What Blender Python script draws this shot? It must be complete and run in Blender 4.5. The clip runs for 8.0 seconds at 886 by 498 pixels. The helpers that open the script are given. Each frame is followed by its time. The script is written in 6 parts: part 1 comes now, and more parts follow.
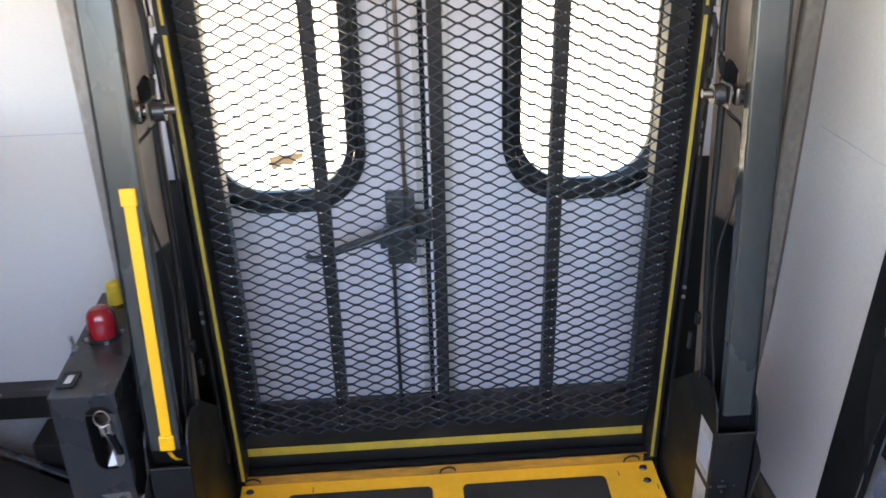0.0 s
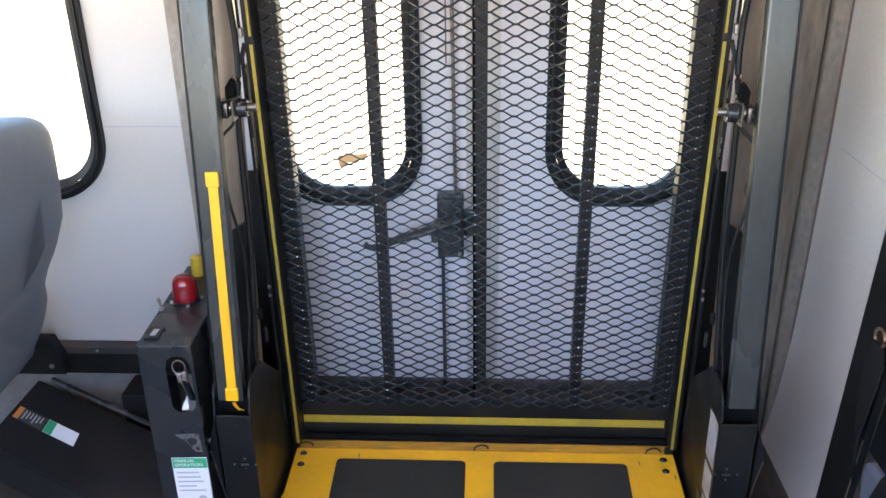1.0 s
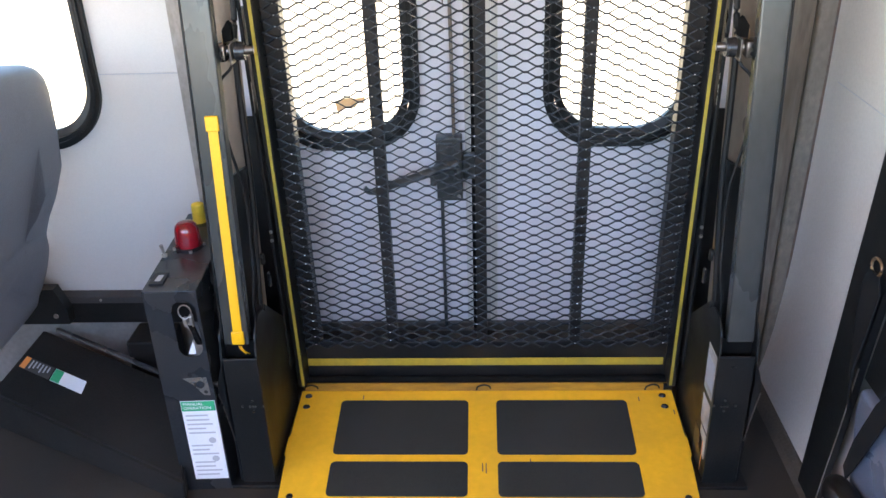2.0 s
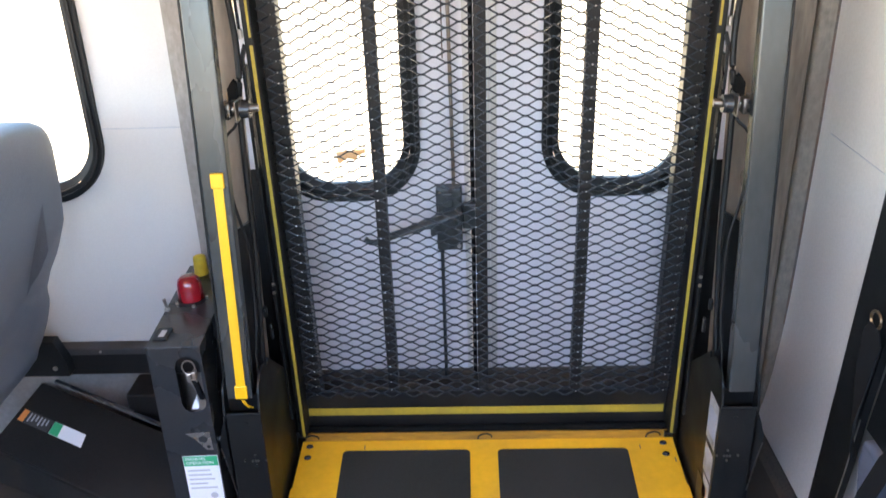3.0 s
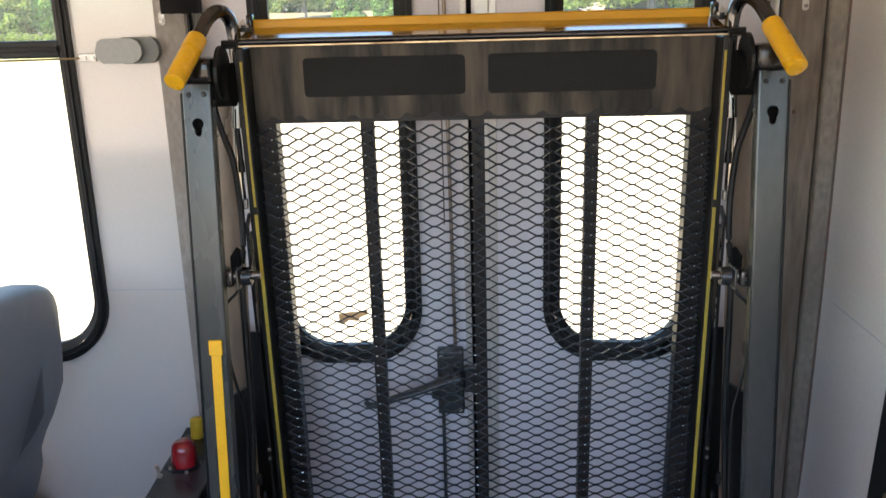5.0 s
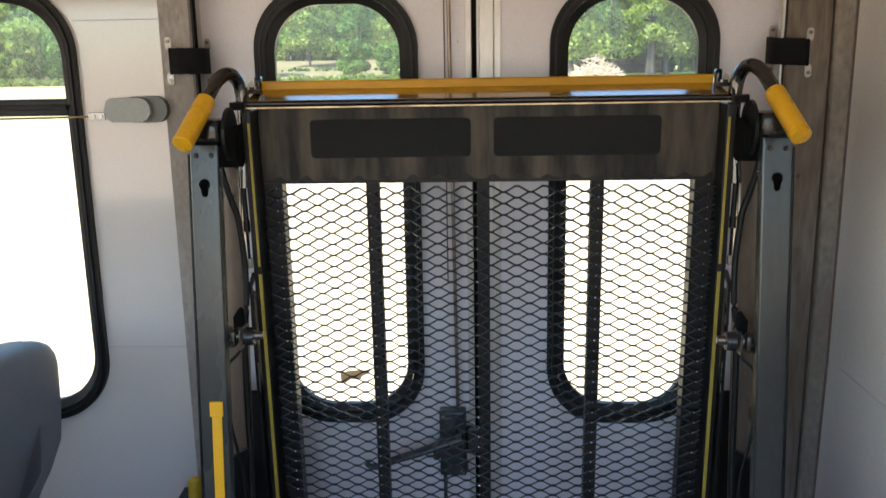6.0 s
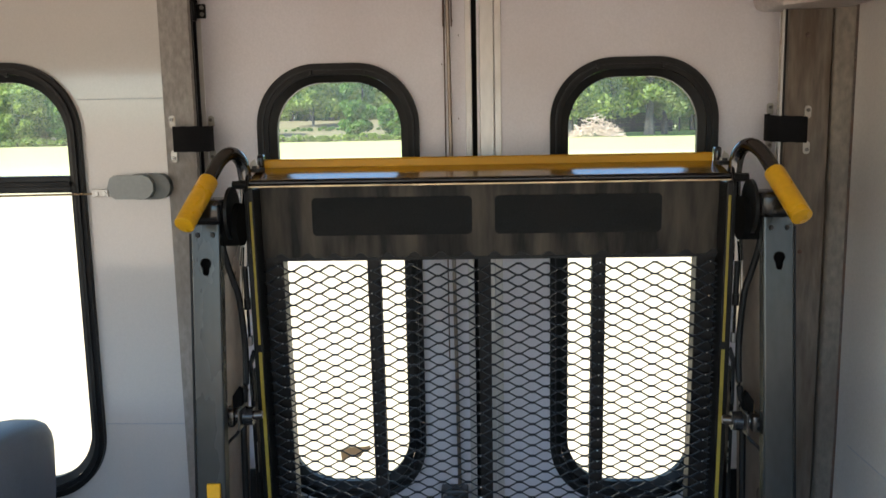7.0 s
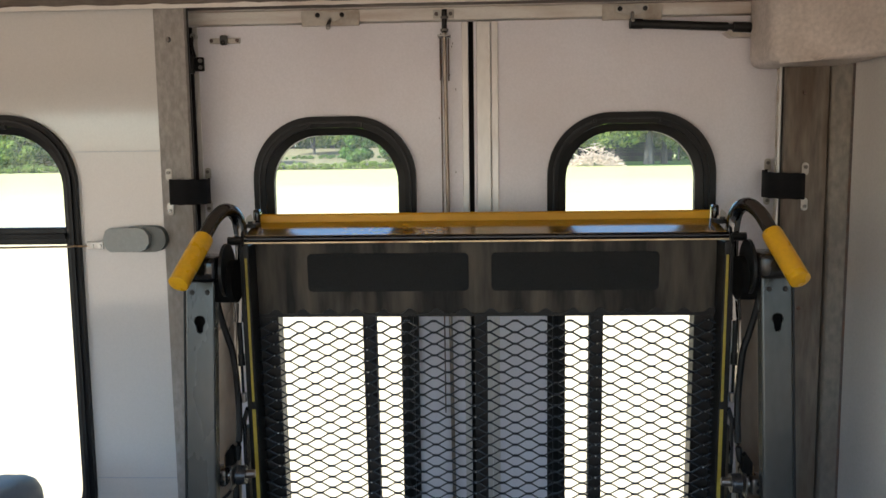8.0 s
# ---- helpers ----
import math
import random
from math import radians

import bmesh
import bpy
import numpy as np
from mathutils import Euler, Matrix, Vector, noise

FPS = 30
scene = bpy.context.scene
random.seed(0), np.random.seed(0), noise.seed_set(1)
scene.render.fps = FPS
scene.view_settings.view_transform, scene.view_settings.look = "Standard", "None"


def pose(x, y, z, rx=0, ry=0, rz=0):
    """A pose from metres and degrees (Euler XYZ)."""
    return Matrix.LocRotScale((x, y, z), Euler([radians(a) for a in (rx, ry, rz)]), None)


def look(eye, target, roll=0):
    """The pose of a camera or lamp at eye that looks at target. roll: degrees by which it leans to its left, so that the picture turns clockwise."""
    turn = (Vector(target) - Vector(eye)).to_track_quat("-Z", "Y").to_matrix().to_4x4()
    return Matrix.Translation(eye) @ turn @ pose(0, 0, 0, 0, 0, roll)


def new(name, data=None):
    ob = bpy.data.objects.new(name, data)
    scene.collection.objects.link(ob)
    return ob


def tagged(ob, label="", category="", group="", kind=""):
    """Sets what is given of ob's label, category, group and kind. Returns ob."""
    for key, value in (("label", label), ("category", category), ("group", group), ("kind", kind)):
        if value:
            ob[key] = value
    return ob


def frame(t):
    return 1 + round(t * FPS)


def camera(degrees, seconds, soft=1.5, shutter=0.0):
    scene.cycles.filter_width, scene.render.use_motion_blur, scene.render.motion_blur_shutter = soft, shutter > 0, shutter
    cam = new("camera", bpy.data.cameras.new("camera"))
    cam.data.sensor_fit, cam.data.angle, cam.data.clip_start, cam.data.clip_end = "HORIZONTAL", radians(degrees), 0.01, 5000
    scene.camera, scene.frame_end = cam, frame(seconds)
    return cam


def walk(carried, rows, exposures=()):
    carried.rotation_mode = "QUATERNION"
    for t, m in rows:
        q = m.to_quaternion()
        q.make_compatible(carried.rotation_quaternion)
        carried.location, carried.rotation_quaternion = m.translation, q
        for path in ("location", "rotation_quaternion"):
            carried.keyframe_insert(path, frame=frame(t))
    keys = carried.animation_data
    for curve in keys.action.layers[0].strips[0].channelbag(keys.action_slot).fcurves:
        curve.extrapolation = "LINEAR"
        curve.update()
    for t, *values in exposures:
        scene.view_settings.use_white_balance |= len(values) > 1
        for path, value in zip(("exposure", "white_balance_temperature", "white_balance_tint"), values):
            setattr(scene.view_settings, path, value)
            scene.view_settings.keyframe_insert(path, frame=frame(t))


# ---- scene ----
cam = camera(55.3, 8.0, soft=1.5, shutter=0.4)
PATH = [
    (0, (-0.078, -1.323, 1.308), (0.016, 0.481, 0.449), -1.6),
    (0.5, (-0.016, -1.437, 1.333), (-0.082, 0.386, 0.514), -0.8),
    (1, (0.011, -1.528, 1.335), (-0.097, 0.298, 0.526), -1.0),
    (1.5, (-0.004, -1.547, 1.32), (-0.093, 0.251, 0.448), -1.6),
    (1.7, (-0.003, -1.551, 1.312), (-0.097, 0.228, 0.404), -1.9),
    (2.8, (-0.028, -1.548, 1.357), (-0.096, 0.249, 0.482), -1.9),
    (3, (-0.034, -1.544, 1.364), (-0.096, 0.269, 0.521), -1.9),
    (3.5, (-0.017, -1.545, 1.355), (-0.098, 0.313, 0.618), -1.9),
    (4, (0.0, -1.533, 1.386), (-0.097, 0.348, 0.715), -1.9),
    (4.5, (-0.001, -1.528, 1.404), (-0.094, 0.379, 0.809), -1.7),
    (5.8, (-0.008, -1.511, 1.443), (-0.101, 0.433, 0.983), -1.2),
    (6, (-0.01, -1.511, 1.447), (-0.101, 0.44, 1.015), -1.0),
    (6.5, (-0.01, -1.505, 1.465), (-0.104, 0.462, 1.112), -1.0),
    (7, (-0.009, -1.499, 1.484), (-0.103, 0.476, 1.186), -1.1),
    (7.5, (-0.005, -1.496, 1.517), (-0.096, 0.484, 1.251), -1.0),
    (8, (-0.002, -1.482, 1.538), (-0.095, 0.502, 1.305), -0.8),
]
EXPOSURES = [(0.0, 3.73, 6750, 11), (0.5, 3.8, 6750, 11), (1.0, 3.73, 6750, 11), (1.7, 3.74, 6750, 11), (2.8, 3.92, 6800, 11), (3.5, 3.70, 6980, 10), (4.5, 3.08, 6800, 10), (6.0, 2.36, 6520, 7), (6.5, 2.13, 6390, 6), (8.0, 2.0, 6170, 5)]
walk(cam, [(t, look(e, g, r)) for t, e, g, r in PATH], EXPOSURES)

# ---- daylight: sky and sun, through the windows on both sides ----
world = bpy.data.worlds.new("world")
scene.world = world
world.use_nodes = True
wn = world.node_tree.nodes
sky = wn.new("ShaderNodeTexSky")
sky.sky_type, sky.sun_disc = "NISHITA", False
sky.ozone_density = 4.5
sky.sun_elevation, sky.sun_rotation = radians(55), radians(234)
wn["Background"].inputs["Strength"].default_value = 0.15
world.node_tree.links.new(sky.outputs["Color"], wn["Background"].inputs["Color"])

sun_data = bpy.data.lights.new("sun", "SUN")
sun_data.energy, sun_data.angle, sun_data.color = 3.4, radians(0.5), (1.0, 0.95, 0.87)
sun = new("sun", sun_data)
sun.matrix_world = look((-85, -62, 150), (0, 0, 0))


# ---- materials ----


def mat(name, color, rough=0.5, metal=0.0, scale=40.0, amount=0.12, bump=0.15, stain=None, stain_amount=0.0,
        stain_scale=3.0, stretch=(1, 1, 1), coat=0.0, spec=0.5, rough_var=0.1):
    """A surface with fine grain, broad blotches and an optional stain of its own colour."""
    m = bpy.data.materials.new(name)
    m.use_nodes = True
    n, l = m.node_tree.nodes, m.node_tree.links
    b = n["Principled BSDF"]
    b.inputs["Metallic"].default_value = metal
    b.inputs["Coat Weight"].default_value = coat
    b.inputs["Coat Roughness"].default_value = 0.15
    b.inputs["Specular IOR Level"].default_value = spec
    tc = n.new("ShaderNodeTexCoord")
    mp = n.new("ShaderNodeMapping")
    mp.inputs["Scale"].default_value = stretch
    l.new(tc.outputs["Object"], mp.inputs["Vector"])
    fine = n.new("ShaderNodeTexNoise")
    fine.inputs["Scale"].default_value, fine.inputs["Detail"].default_value = scale, 6
    broad = n.new("ShaderNodeTexNoise")
    broad.inputs["Scale"].default_value, broad.inputs["Detail"].default_value = stain_scale, 5
    l.new(mp.outputs["Vector"], fine.inputs["Vector"])
    l.new(mp.outputs["Vector"], broad.inputs["Vector"])
    ramp = n.new("ShaderNodeMapRange")
    ramp.inputs["From Min"].default_value, ramp.inputs["From Max"].default_value = 0.3, 0.7
    ramp.inputs["To Min"].default_value, ramp.inputs["To Max"].default_value = 1 - amount, 1 + amount
    l.new(fine.outputs["Fac"], ramp.inputs["Value"])
    mul = n.new("ShaderNodeMix")
    mul.data_type, mul.blend_type = "RGBA", "MULTIPLY"
    mul.inputs["Factor"].default_value = 1.0
    mul.inputs["A"].default_value = (*color, 1)
    l.new(ramp.outputs["Result"], mul.inputs["B"])
    out = mul.outputs["Result"]
    if stain:
        edge = n.new("ShaderNodeMapRange")
        edge.inputs["From Min"].default_value, edge.inputs["From Max"].default_value = 0.42, 0.72
        edge.inputs["To Max"].default_value = stain_amount
        l.new(broad.outputs["Fac"], edge.inputs["Value"])
        mx = n.new("ShaderNodeMix")
        mx.data_type = "RGBA"
        mx.inputs["B"].default_value = (*stain, 1)
        l.new(edge.outputs["Result"], mx.inputs["Factor"])
        l.new(out, mx.inputs["A"])
        out = mx.outputs["Result"]
    l.new(out, b.inputs["Base Color"])
    rr = n.new("ShaderNodeMapRange")
    rr.inputs["From Min"].default_value, rr.inputs["From Max"].default_value = 0.3, 0.7
    rr.inputs["To Min"].default_value, rr.inputs["To Max"].default_value = max(0.02, rough - rough_var), min(1, rough + rough_var)
    l.new(broad.outputs["Fac"], rr.inputs["Value"])
    l.new(rr.outputs["Result"], b.inputs["Roughness"])
    if bump:
        bp = n.new("ShaderNodeBump")
        bp.inputs["Strength"].default_value, bp.inputs["Distance"].default_value = bump, 0.002
        l.new(fine.outputs["Fac"], bp.inputs["Height"])
        l.new(bp.outputs["Normal"], b.inputs["Normal"])
    return m


def glass_mat(name, tint):
    """A thin pane with a faint haze: clear, with a mirror image that grows towards grazing."""
    m = bpy.data.materials.new(name)
    m.use_nodes = True
    n, l = m.node_tree.nodes, m.node_tree.links
    n.remove(n["Principled BSDF"])
    clear, gloss, mix, fres = (n.new(k) for k in ("ShaderNodeBsdfTransparent", "ShaderNodeBsdfGlossy", "ShaderNodeMixShader", "ShaderNodeFresnel"))
    clear.inputs["Color"].default_value = (*tint, 1)
    gloss.inputs["Roughness"].default_value = 0.03
    fres.inputs["IOR"].default_value = 1.3
    l.new(fres.outputs["Fac"], mix.inputs["Fac"])
    l.new(clear.outputs["BSDF"], mix.inputs[1])
    l.new(gloss.outputs["BSDF"], mix.inputs[2])
    # a faint translucent film lays haze over the view
    film, dusty = n.new("ShaderNodeBsdfTranslucent"), n.new("ShaderNodeMixShader")
    film.inputs["Color"].default_value = (0.95, 0.97, 0.90, 1)
    dusty.inputs["Fac"].default_value = 0.027
    l.new(mix.outputs["Shader"], dusty.inputs[1])
    l.new(film.outputs["BSDF"], dusty.inputs[2])
    l.new(dusty.outputs["Shader"], n["Material Output"].inputs["Surface"])
    return m


WALL = mat("wall_laminate", (0.60, 0.585, 0.56), 0.07, coat=0.8, scale=300, amount=0.03, bump=0.02, stain=(0.60, 0.58, 0.54), stain_amount=0.25, stain_scale=2.2, rough_var=0.02)
WALLSHADE = mat("shaded_laminate", (0.24, 0.225, 0.215), 0.5, scale=90, amount=0.12, bump=0.1, stain=(0.17, 0.14, 0.12), stain_amount=0.7, stain_scale=7)
FARWALL = mat("far_wall_laminate", (0.68, 0.58, 0.49), 0.35, scale=300, amount=0.03, bump=0.05)
PARTITION = mat("partition_fibreglass", (0.64, 0.61, 0.575), 0.22, scale=160, amount=0.04, bump=0.06, coat=0.5, stain_scale=3.0, rough_var=0.0)
DOORWHITE = mat("door_skin", (0.77, 0.75, 0.79), 0.42, scale=220, amount=0.04, bump=0.06, stain=(0.55, 0.47, 0.44), stain_amount=0.30, stain_scale=3.0)
JAMB = mat("jamb_fibreglass", (0.285, 0.265, 0.245), 0.6, scale=120, amount=0.22, bump=0.3, stain=(0.24, 0.20, 0.16), stain_amount=0.6, stain_scale=5, stretch=(1, 1, 0.5))
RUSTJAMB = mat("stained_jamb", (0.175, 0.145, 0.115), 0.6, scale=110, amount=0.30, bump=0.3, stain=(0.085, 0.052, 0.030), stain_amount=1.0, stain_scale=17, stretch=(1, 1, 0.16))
TRIMGREY = mat("trim_fibreglass", (0.205, 0.178, 0.145), 0.6, scale=100, amount=0.25, bump=0.3, stain=(0.17, 0.14, 0.115), stain_amount=0.7, stain_scale=12, stretch=(1, 1, 0.5))
SOFFIT = mat("soffit_fibreglass", (0.58, 0.52, 0.47), 0.5, scale=130, amount=0.14, bump=0.25, stain=(0.30, 0.25, 0.21), stain_amount=0.6, stain_scale=6)
CEILING = mat("ceiling_panel", (0.80, 0.67, 0.565), 0.5, scale=200, amount=0.04, bump=0.08)
RAILGREY = mat("rail_grey", (0.060, 0.055, 0.054), 0.5, 0.2, scale=160, amount=0.15, bump=0.1, stain=(0.04, 0.034, 0.03), stain_amount=0.5, stain_scale=8)
COVERPLASTIC = mat("scuffed_cover", (0.010, 0.0090, 0.0085), 0.6, scale=220, amount=0.25, bump=0.25, stain=(0.022, 0.019, 0.017), stain_amount=0.6, stain_scale=7, spec=0.18)
FLOOR = mat("rubber_floor", (0.026, 0.023, 0.020), 0.6, scale=350, amount=0.3, bump=0.4, stain=(0.055, 0.045, 0.036), stain_amount=0.5, stain_scale=6, spec=0.35)
COVE = mat("floor_cove", (0.06, 0.05, 0.04), 0.6, scale=200, amount=0.25, bump=0.3, stain=(0.12, 0.10, 0.075), stain_amount=0.5, stain_scale=9)
ALU = mat("aluminium_trim", (0.62, 0.60, 0.57), 0.42, 0.35, scale=90, amount=0.06, bump=0.05, stain=(0.40, 0.34, 0.28), stain_amount=0.5, stain_scale=7, stretch=(1, 1, 0.3))
HEADER = mat("header_paint", (0.74, 0.70, 0.64), 0.45, scale=150, amount=0.06, bump=0.1, stain=(0.33, 0.18, 0.10), stain_amount=0.55, stain_scale=8, stretch=(0.6, 1, 4))
SOFFITEDGE = mat("soffit_metal", (0.17, 0.145, 0.125), 0.7, scale=90, amount=0.3, bump=0.4, stain=(0.10, 0.072, 0.055), stain_amount=0.8, stain_scale=10, stretch=(0.4, 1, 2))
CATCHPLATE = mat("catch_plate_paint", (0.50, 0.46, 0.40), 0.45, scale=150, amount=0.08, bump=0.1, stain=(0.24, 0.15, 0.09), stain_amount=0.7, stain_scale=22)
RUST = mat("rusty_edge", (0.11, 0.09, 0.08), 0.8, scale=90, amount=0.35, bump=0.5, stain=(0.17, 0.09, 0.06), stain_amount=0.8, stain_scale=12, stretch=(0.4, 1, 3))
RUBBER = mat("window_rubber", (0.007, 0.007, 0.0075), 0.45, scale=250, amount=0.25, bump=0.15, stain=(0.016, 0.0155, 0.015), stain_amount=0.6, stain_scale=12, spec=0.22)
SASH = mat("window_sash", (0.012, 0.0125, 0.013), 0.45, scale=200, amount=0.2, bump=0.1, stain=(0.024, 0.024, 0.023), stain_amount=0.5, stain_scale=12, spec=0.28)
GLASS = glass_mat("window_glass", (0.92, 0.96, 0.93))
ARM = mat("grey_enamel", (0.042, 0.048, 0.049), 0.27, 0.30, coat=0.3, scale=90, amount=0.10, bump=0.08, stain=(0.052, 0.053, 0.049), stain_amount=0.35, stain_scale=5, stretch=(1, 1, 0.35))
BLACK = mat("black_powdercoat", (0.008, 0.0088, 0.0092), 0.40, 0.0, scale=260, amount=0.3, bump=0.25, stain=(0.018, 0.016, 0.015), stain_amount=0.5, stain_scale=7, spec=0.3)
DUSTYBLACK = mat("dusty_black_steel", (0.0150, 0.0125, 0.0110), 0.5, 0.0, scale=260, amount=0.3, bump=0.25, stain=(0.026, 0.021, 0.018), stain_amount=0.6, stain_scale=9, spec=0.3)
BLACKGLOSS = mat("black_gloss", (0.006, 0.006, 0.007), 0.14, 0.0, scale=120, amount=0.2, bump=0.06, stain=(0.03, 0.028, 0.026), stain_amount=0.5, stain_scale=9)
CABINET = mat("cabinet_enamel", (0.034, 0.037, 0.042), 0.28, 0.4, scale=200, amount=0.14, bump=0.12, stain=(0.045, 0.045, 0.047), stain_amount=0.5, stain_scale=6)
BRONZE = mat("inner_arm_steel", (0.27, 0.215, 0.17), 0.30, 0.6, scale=80, amount=0.12, bump=0.08, stain=(0.13, 0.10, 0.08), stain_amount=0.35, stain_scale=5, stretch=(1, 1, 0.3), rough_var=0.04)
MESHGLINT = mat("knuckle_glints", (0.50, 0.49, 0.47), 0.34, 0.6, scale=200, amount=0.4, bump=0.0, stain=(0.30, 0.28, 0.26), stain_amount=0.5, stain_scale=40)
MESH = mat("mesh_steel", (0.022, 0.025, 0.030), 0.48, 0.0, scale=200, amount=0.3, bump=0.0, spec=0.2, stain=(0.030, 0.031, 0.033), stain_amount=0.4, stain_scale=30)
PLATE = mat("worn_plate", (0.0085, 0.0080, 0.0070), 0.45, 0.2, scale=70, amount=0.7, bump=0.3, spec=0.25, stain=(0.115, 0.096, 0.073), stain_amount=0.95, stain_scale=10, stretch=(1.9, 1, 0.30))
GRIP = mat("grit_pad", (0.013, 0.0145, 0.0145), 0.8, scale=700, amount=0.5, bump=0.8, stain=(0.03, 0.029, 0.028), stain_amount=0.5, stain_scale=8, spec=0.3)
# the bridge pads get a paler copy of the grit colour
GRIPPALE = mat("pale_grit_pad", (0.025, 0.0280, 0.0265), 0.8, scale=700, amount=0.5, bump=0.8, stain=(0.042, 0.041, 0.039), stain_amount=0.6, stain_scale=9, spec=0.3)
YELLOW = mat("yellow_enamel", (0.88, 0.49, 0.030), 0.14, 0.0, scale=60, amount=0.05, bump=0.05, stain=(0.62, 0.35, 0.04), stain_amount=0.45, stain_scale=9, coat=0.3)
# darker copies of the yellow: the barrier's dimmer light put into the colour
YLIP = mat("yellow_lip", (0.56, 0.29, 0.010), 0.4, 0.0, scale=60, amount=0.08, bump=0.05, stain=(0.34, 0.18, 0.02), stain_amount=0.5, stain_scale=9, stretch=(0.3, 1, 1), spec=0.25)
YSHADED = mat("shaded_yellow", (0.33, 0.18, 0.016), 0.08, 0.0, scale=60, amount=0.10, bump=0.03, stain=(0.20, 0.13, 0.035), stain_amount=0.6, stain_scale=6, coat=0.8, rough_var=0.04)
YDIRTY = mat("dirty_yellow", (0.40, 0.20, 0.02), 0.4, scale=70, amount=0.2, bump=0.1, stain=(0.10, 0.06, 0.025), stain_amount=0.85, stain_scale=14, stretch=(0.5, 1, 2))
YTAPE = mat("yellow_tape", (0.40, 0.295, 0.032), 0.55, scale=120, amount=0.10, bump=0.1, stain=(0.24, 0.20, 0.05), stain_amount=0.6, stain_scale=14)
YRUBBER = mat("yellow_grip", (0.74, 0.40, 0.012), 0.30, scale=140, amount=0.06, bump=0.12, stain=(0.62, 0.34, 0.02), stain_amount=0.4, stain_scale=18, coat=0.2)
YSTRIP = mat("yellow_strip", (0.85, 0.45, 0.005), 0.42, scale=200, amount=0.05, bump=0.06, stain=(0.7, 0.42, 0.02), stain_amount=0.3, stain_scale=12)
CHROME = mat("chrome_tube", (0.115, 0.118, 0.122), 0.06, 1.0, scale=60, amount=0.05, bump=0.02)
STEEL = mat("zinc_steel", (0.45, 0.44, 0.42), 0.35, 0.9, scale=120, amount=0.15, bump=0.1, stain=(0.28, 0.20, 0.14), stain_amount=0.5, stain_scale=25)
YCAP = mat("faded_yellow_cap", (0.55, 0.40, 0.03), 0.45, scale=140, amount=0.08, bump=0.1, stain=(0.38, 0.28, 0.03), stain_amount=0.5, stain_scale=30)
OLDPAPER = mat("dirty_label", (0.46, 0.45, 0.42), 0.55, scale=160, amount=0.12, bump=0.05, stain=(0.22, 0.19, 0.15), stain_amount=0.7, stain_scale=20)
ROD = mat("tarnished_rod", (0.33, 0.29, 0.25), 0.35, 0.9, scale=90, amount=0.2, bump=0.1, stain=(0.16, 0.09, 0.05), stain_amount=0.7, stain_scale=16, stretch=(1, 1, 0.2))
BRASS = mat("aged_rod", (0.42, 0.32, 0.20), 0.35, 0.9, scale=90, amount=0.2, bump=0.1, stain=(0.20, 0.09, 0.04), stain_amount=0.8, stain_scale=16, stretch=(1, 1, 0.2))
TABSTEEL = mat("dull_steel", (0.20, 0.19, 0.18), 0.32, 0.9, scale=120, amount=0.2, bump=0.1, stain=(0.12, 0.09, 0.07), stain_amount=0.6, stain_scale=30)
GALV = mat("galvanised_steel", (0.52, 0.50, 0.46), 0.38, 0.35, scale=120, amount=0.12, bump=0.1, stain=(0.30, 0.23, 0.16), stain_amount=0.5, stain_scale=30)
WEBBING = mat("black_webbing", (0.010, 0.010, 0.011), 0.85, scale=900, amount=0.4, bump=0.6, spec=0.2)
PADVINYL = mat("pad_vinyl", (0.11, 0.13, 0.185), 0.32, scale=420, amount=0.12, bump=0.3, stain=(0.15, 0.17, 0.21), stain_amount=0.4, stain_scale=9)
SEATFAB = mat("grey_vinyl", (0.150, 0.168, 0.208), 0.55, scale=420, amount=0.12, bump=0.35, stain=(0.21, 0.21, 0.22), stain_amount=0.35, stain_scale=5)
REDLENS = mat("red_lens", (0.42, 0.010, 0.022), 0.06, scale=80, amount=0.1, bump=0.03, coat=0.6)
REDLENS.node_tree.nodes["Principled BSDF"].inputs["Transmission Weight"].default_value = 0.45
PAPER = mat("sticker_paper", (0.72, 0.74, 0.78), 0.5, scale=200, amount=0.03, bump=0.03)
GREENINK = mat("green_ink", (0.02, 0.34, 0.15), 0.5, scale=200, amount=0.03, bump=0.0)
GREYINK = mat("grey_ink", (0.40, 0.42, 0.46), 0.5, scale=200, amount=0.03, bump=0.0)
ORANGEINK = mat("orange_ink", (0.70, 0.24, 0.05), 0.5, scale=200, amount=0.03, bump=0.0)
BLACKINK = mat("black_ink", (0.03, 0.03, 0.032), 0.5, scale=200, amount=0.03, bump=0.0)
DEVICE = mat("device_plastic", (0.13, 0.137, 0.125), 0.40, scale=150, amount=0.06, bump=0.08)
DEVICEFACE = mat("device_face", (0.29, 0.305, 0.29), 0.32, scale=150, amount=0.05, bump=0.08)
# matt black for real parts, and for sheets that paint shade in hollows
DARK = mat("black_and_shade", (0.006, 0.006, 0.006), 0.9, scale=50, amount=0.2, bump=0.0, spec=0.1)
FIELD = mat("dry_field", (0.165, 0.135, 0.085), 0.9, scale=2, amount=0.2, bump=0.0, stain=(0.10, 0.12, 0.04), stain_amount=0.6, stain_scale=0.10, stretch=(0.25, 1, 1), spec=0.1)
WOODSHADE = mat("shaded_wood_floor", (0.045, 0.085, 0.018), 0.9, scale=3, amount=0.3, bump=0.0, stain=(0.04, 0.035, 0.02), stain_amount=0.6, stain_scale=0.3, spec=0.1)
SHED = mat("weathered_boards", (0.02, 0.02, 0.022), 0.8, scale=12, amount=0.3, bump=0.0, spec=0.2)
LAWN = mat("lawn_grass", (0.53, 0.395, 0.27), 0.9, scale=3, amount=0.15, bump=0.0, spec=0.1)
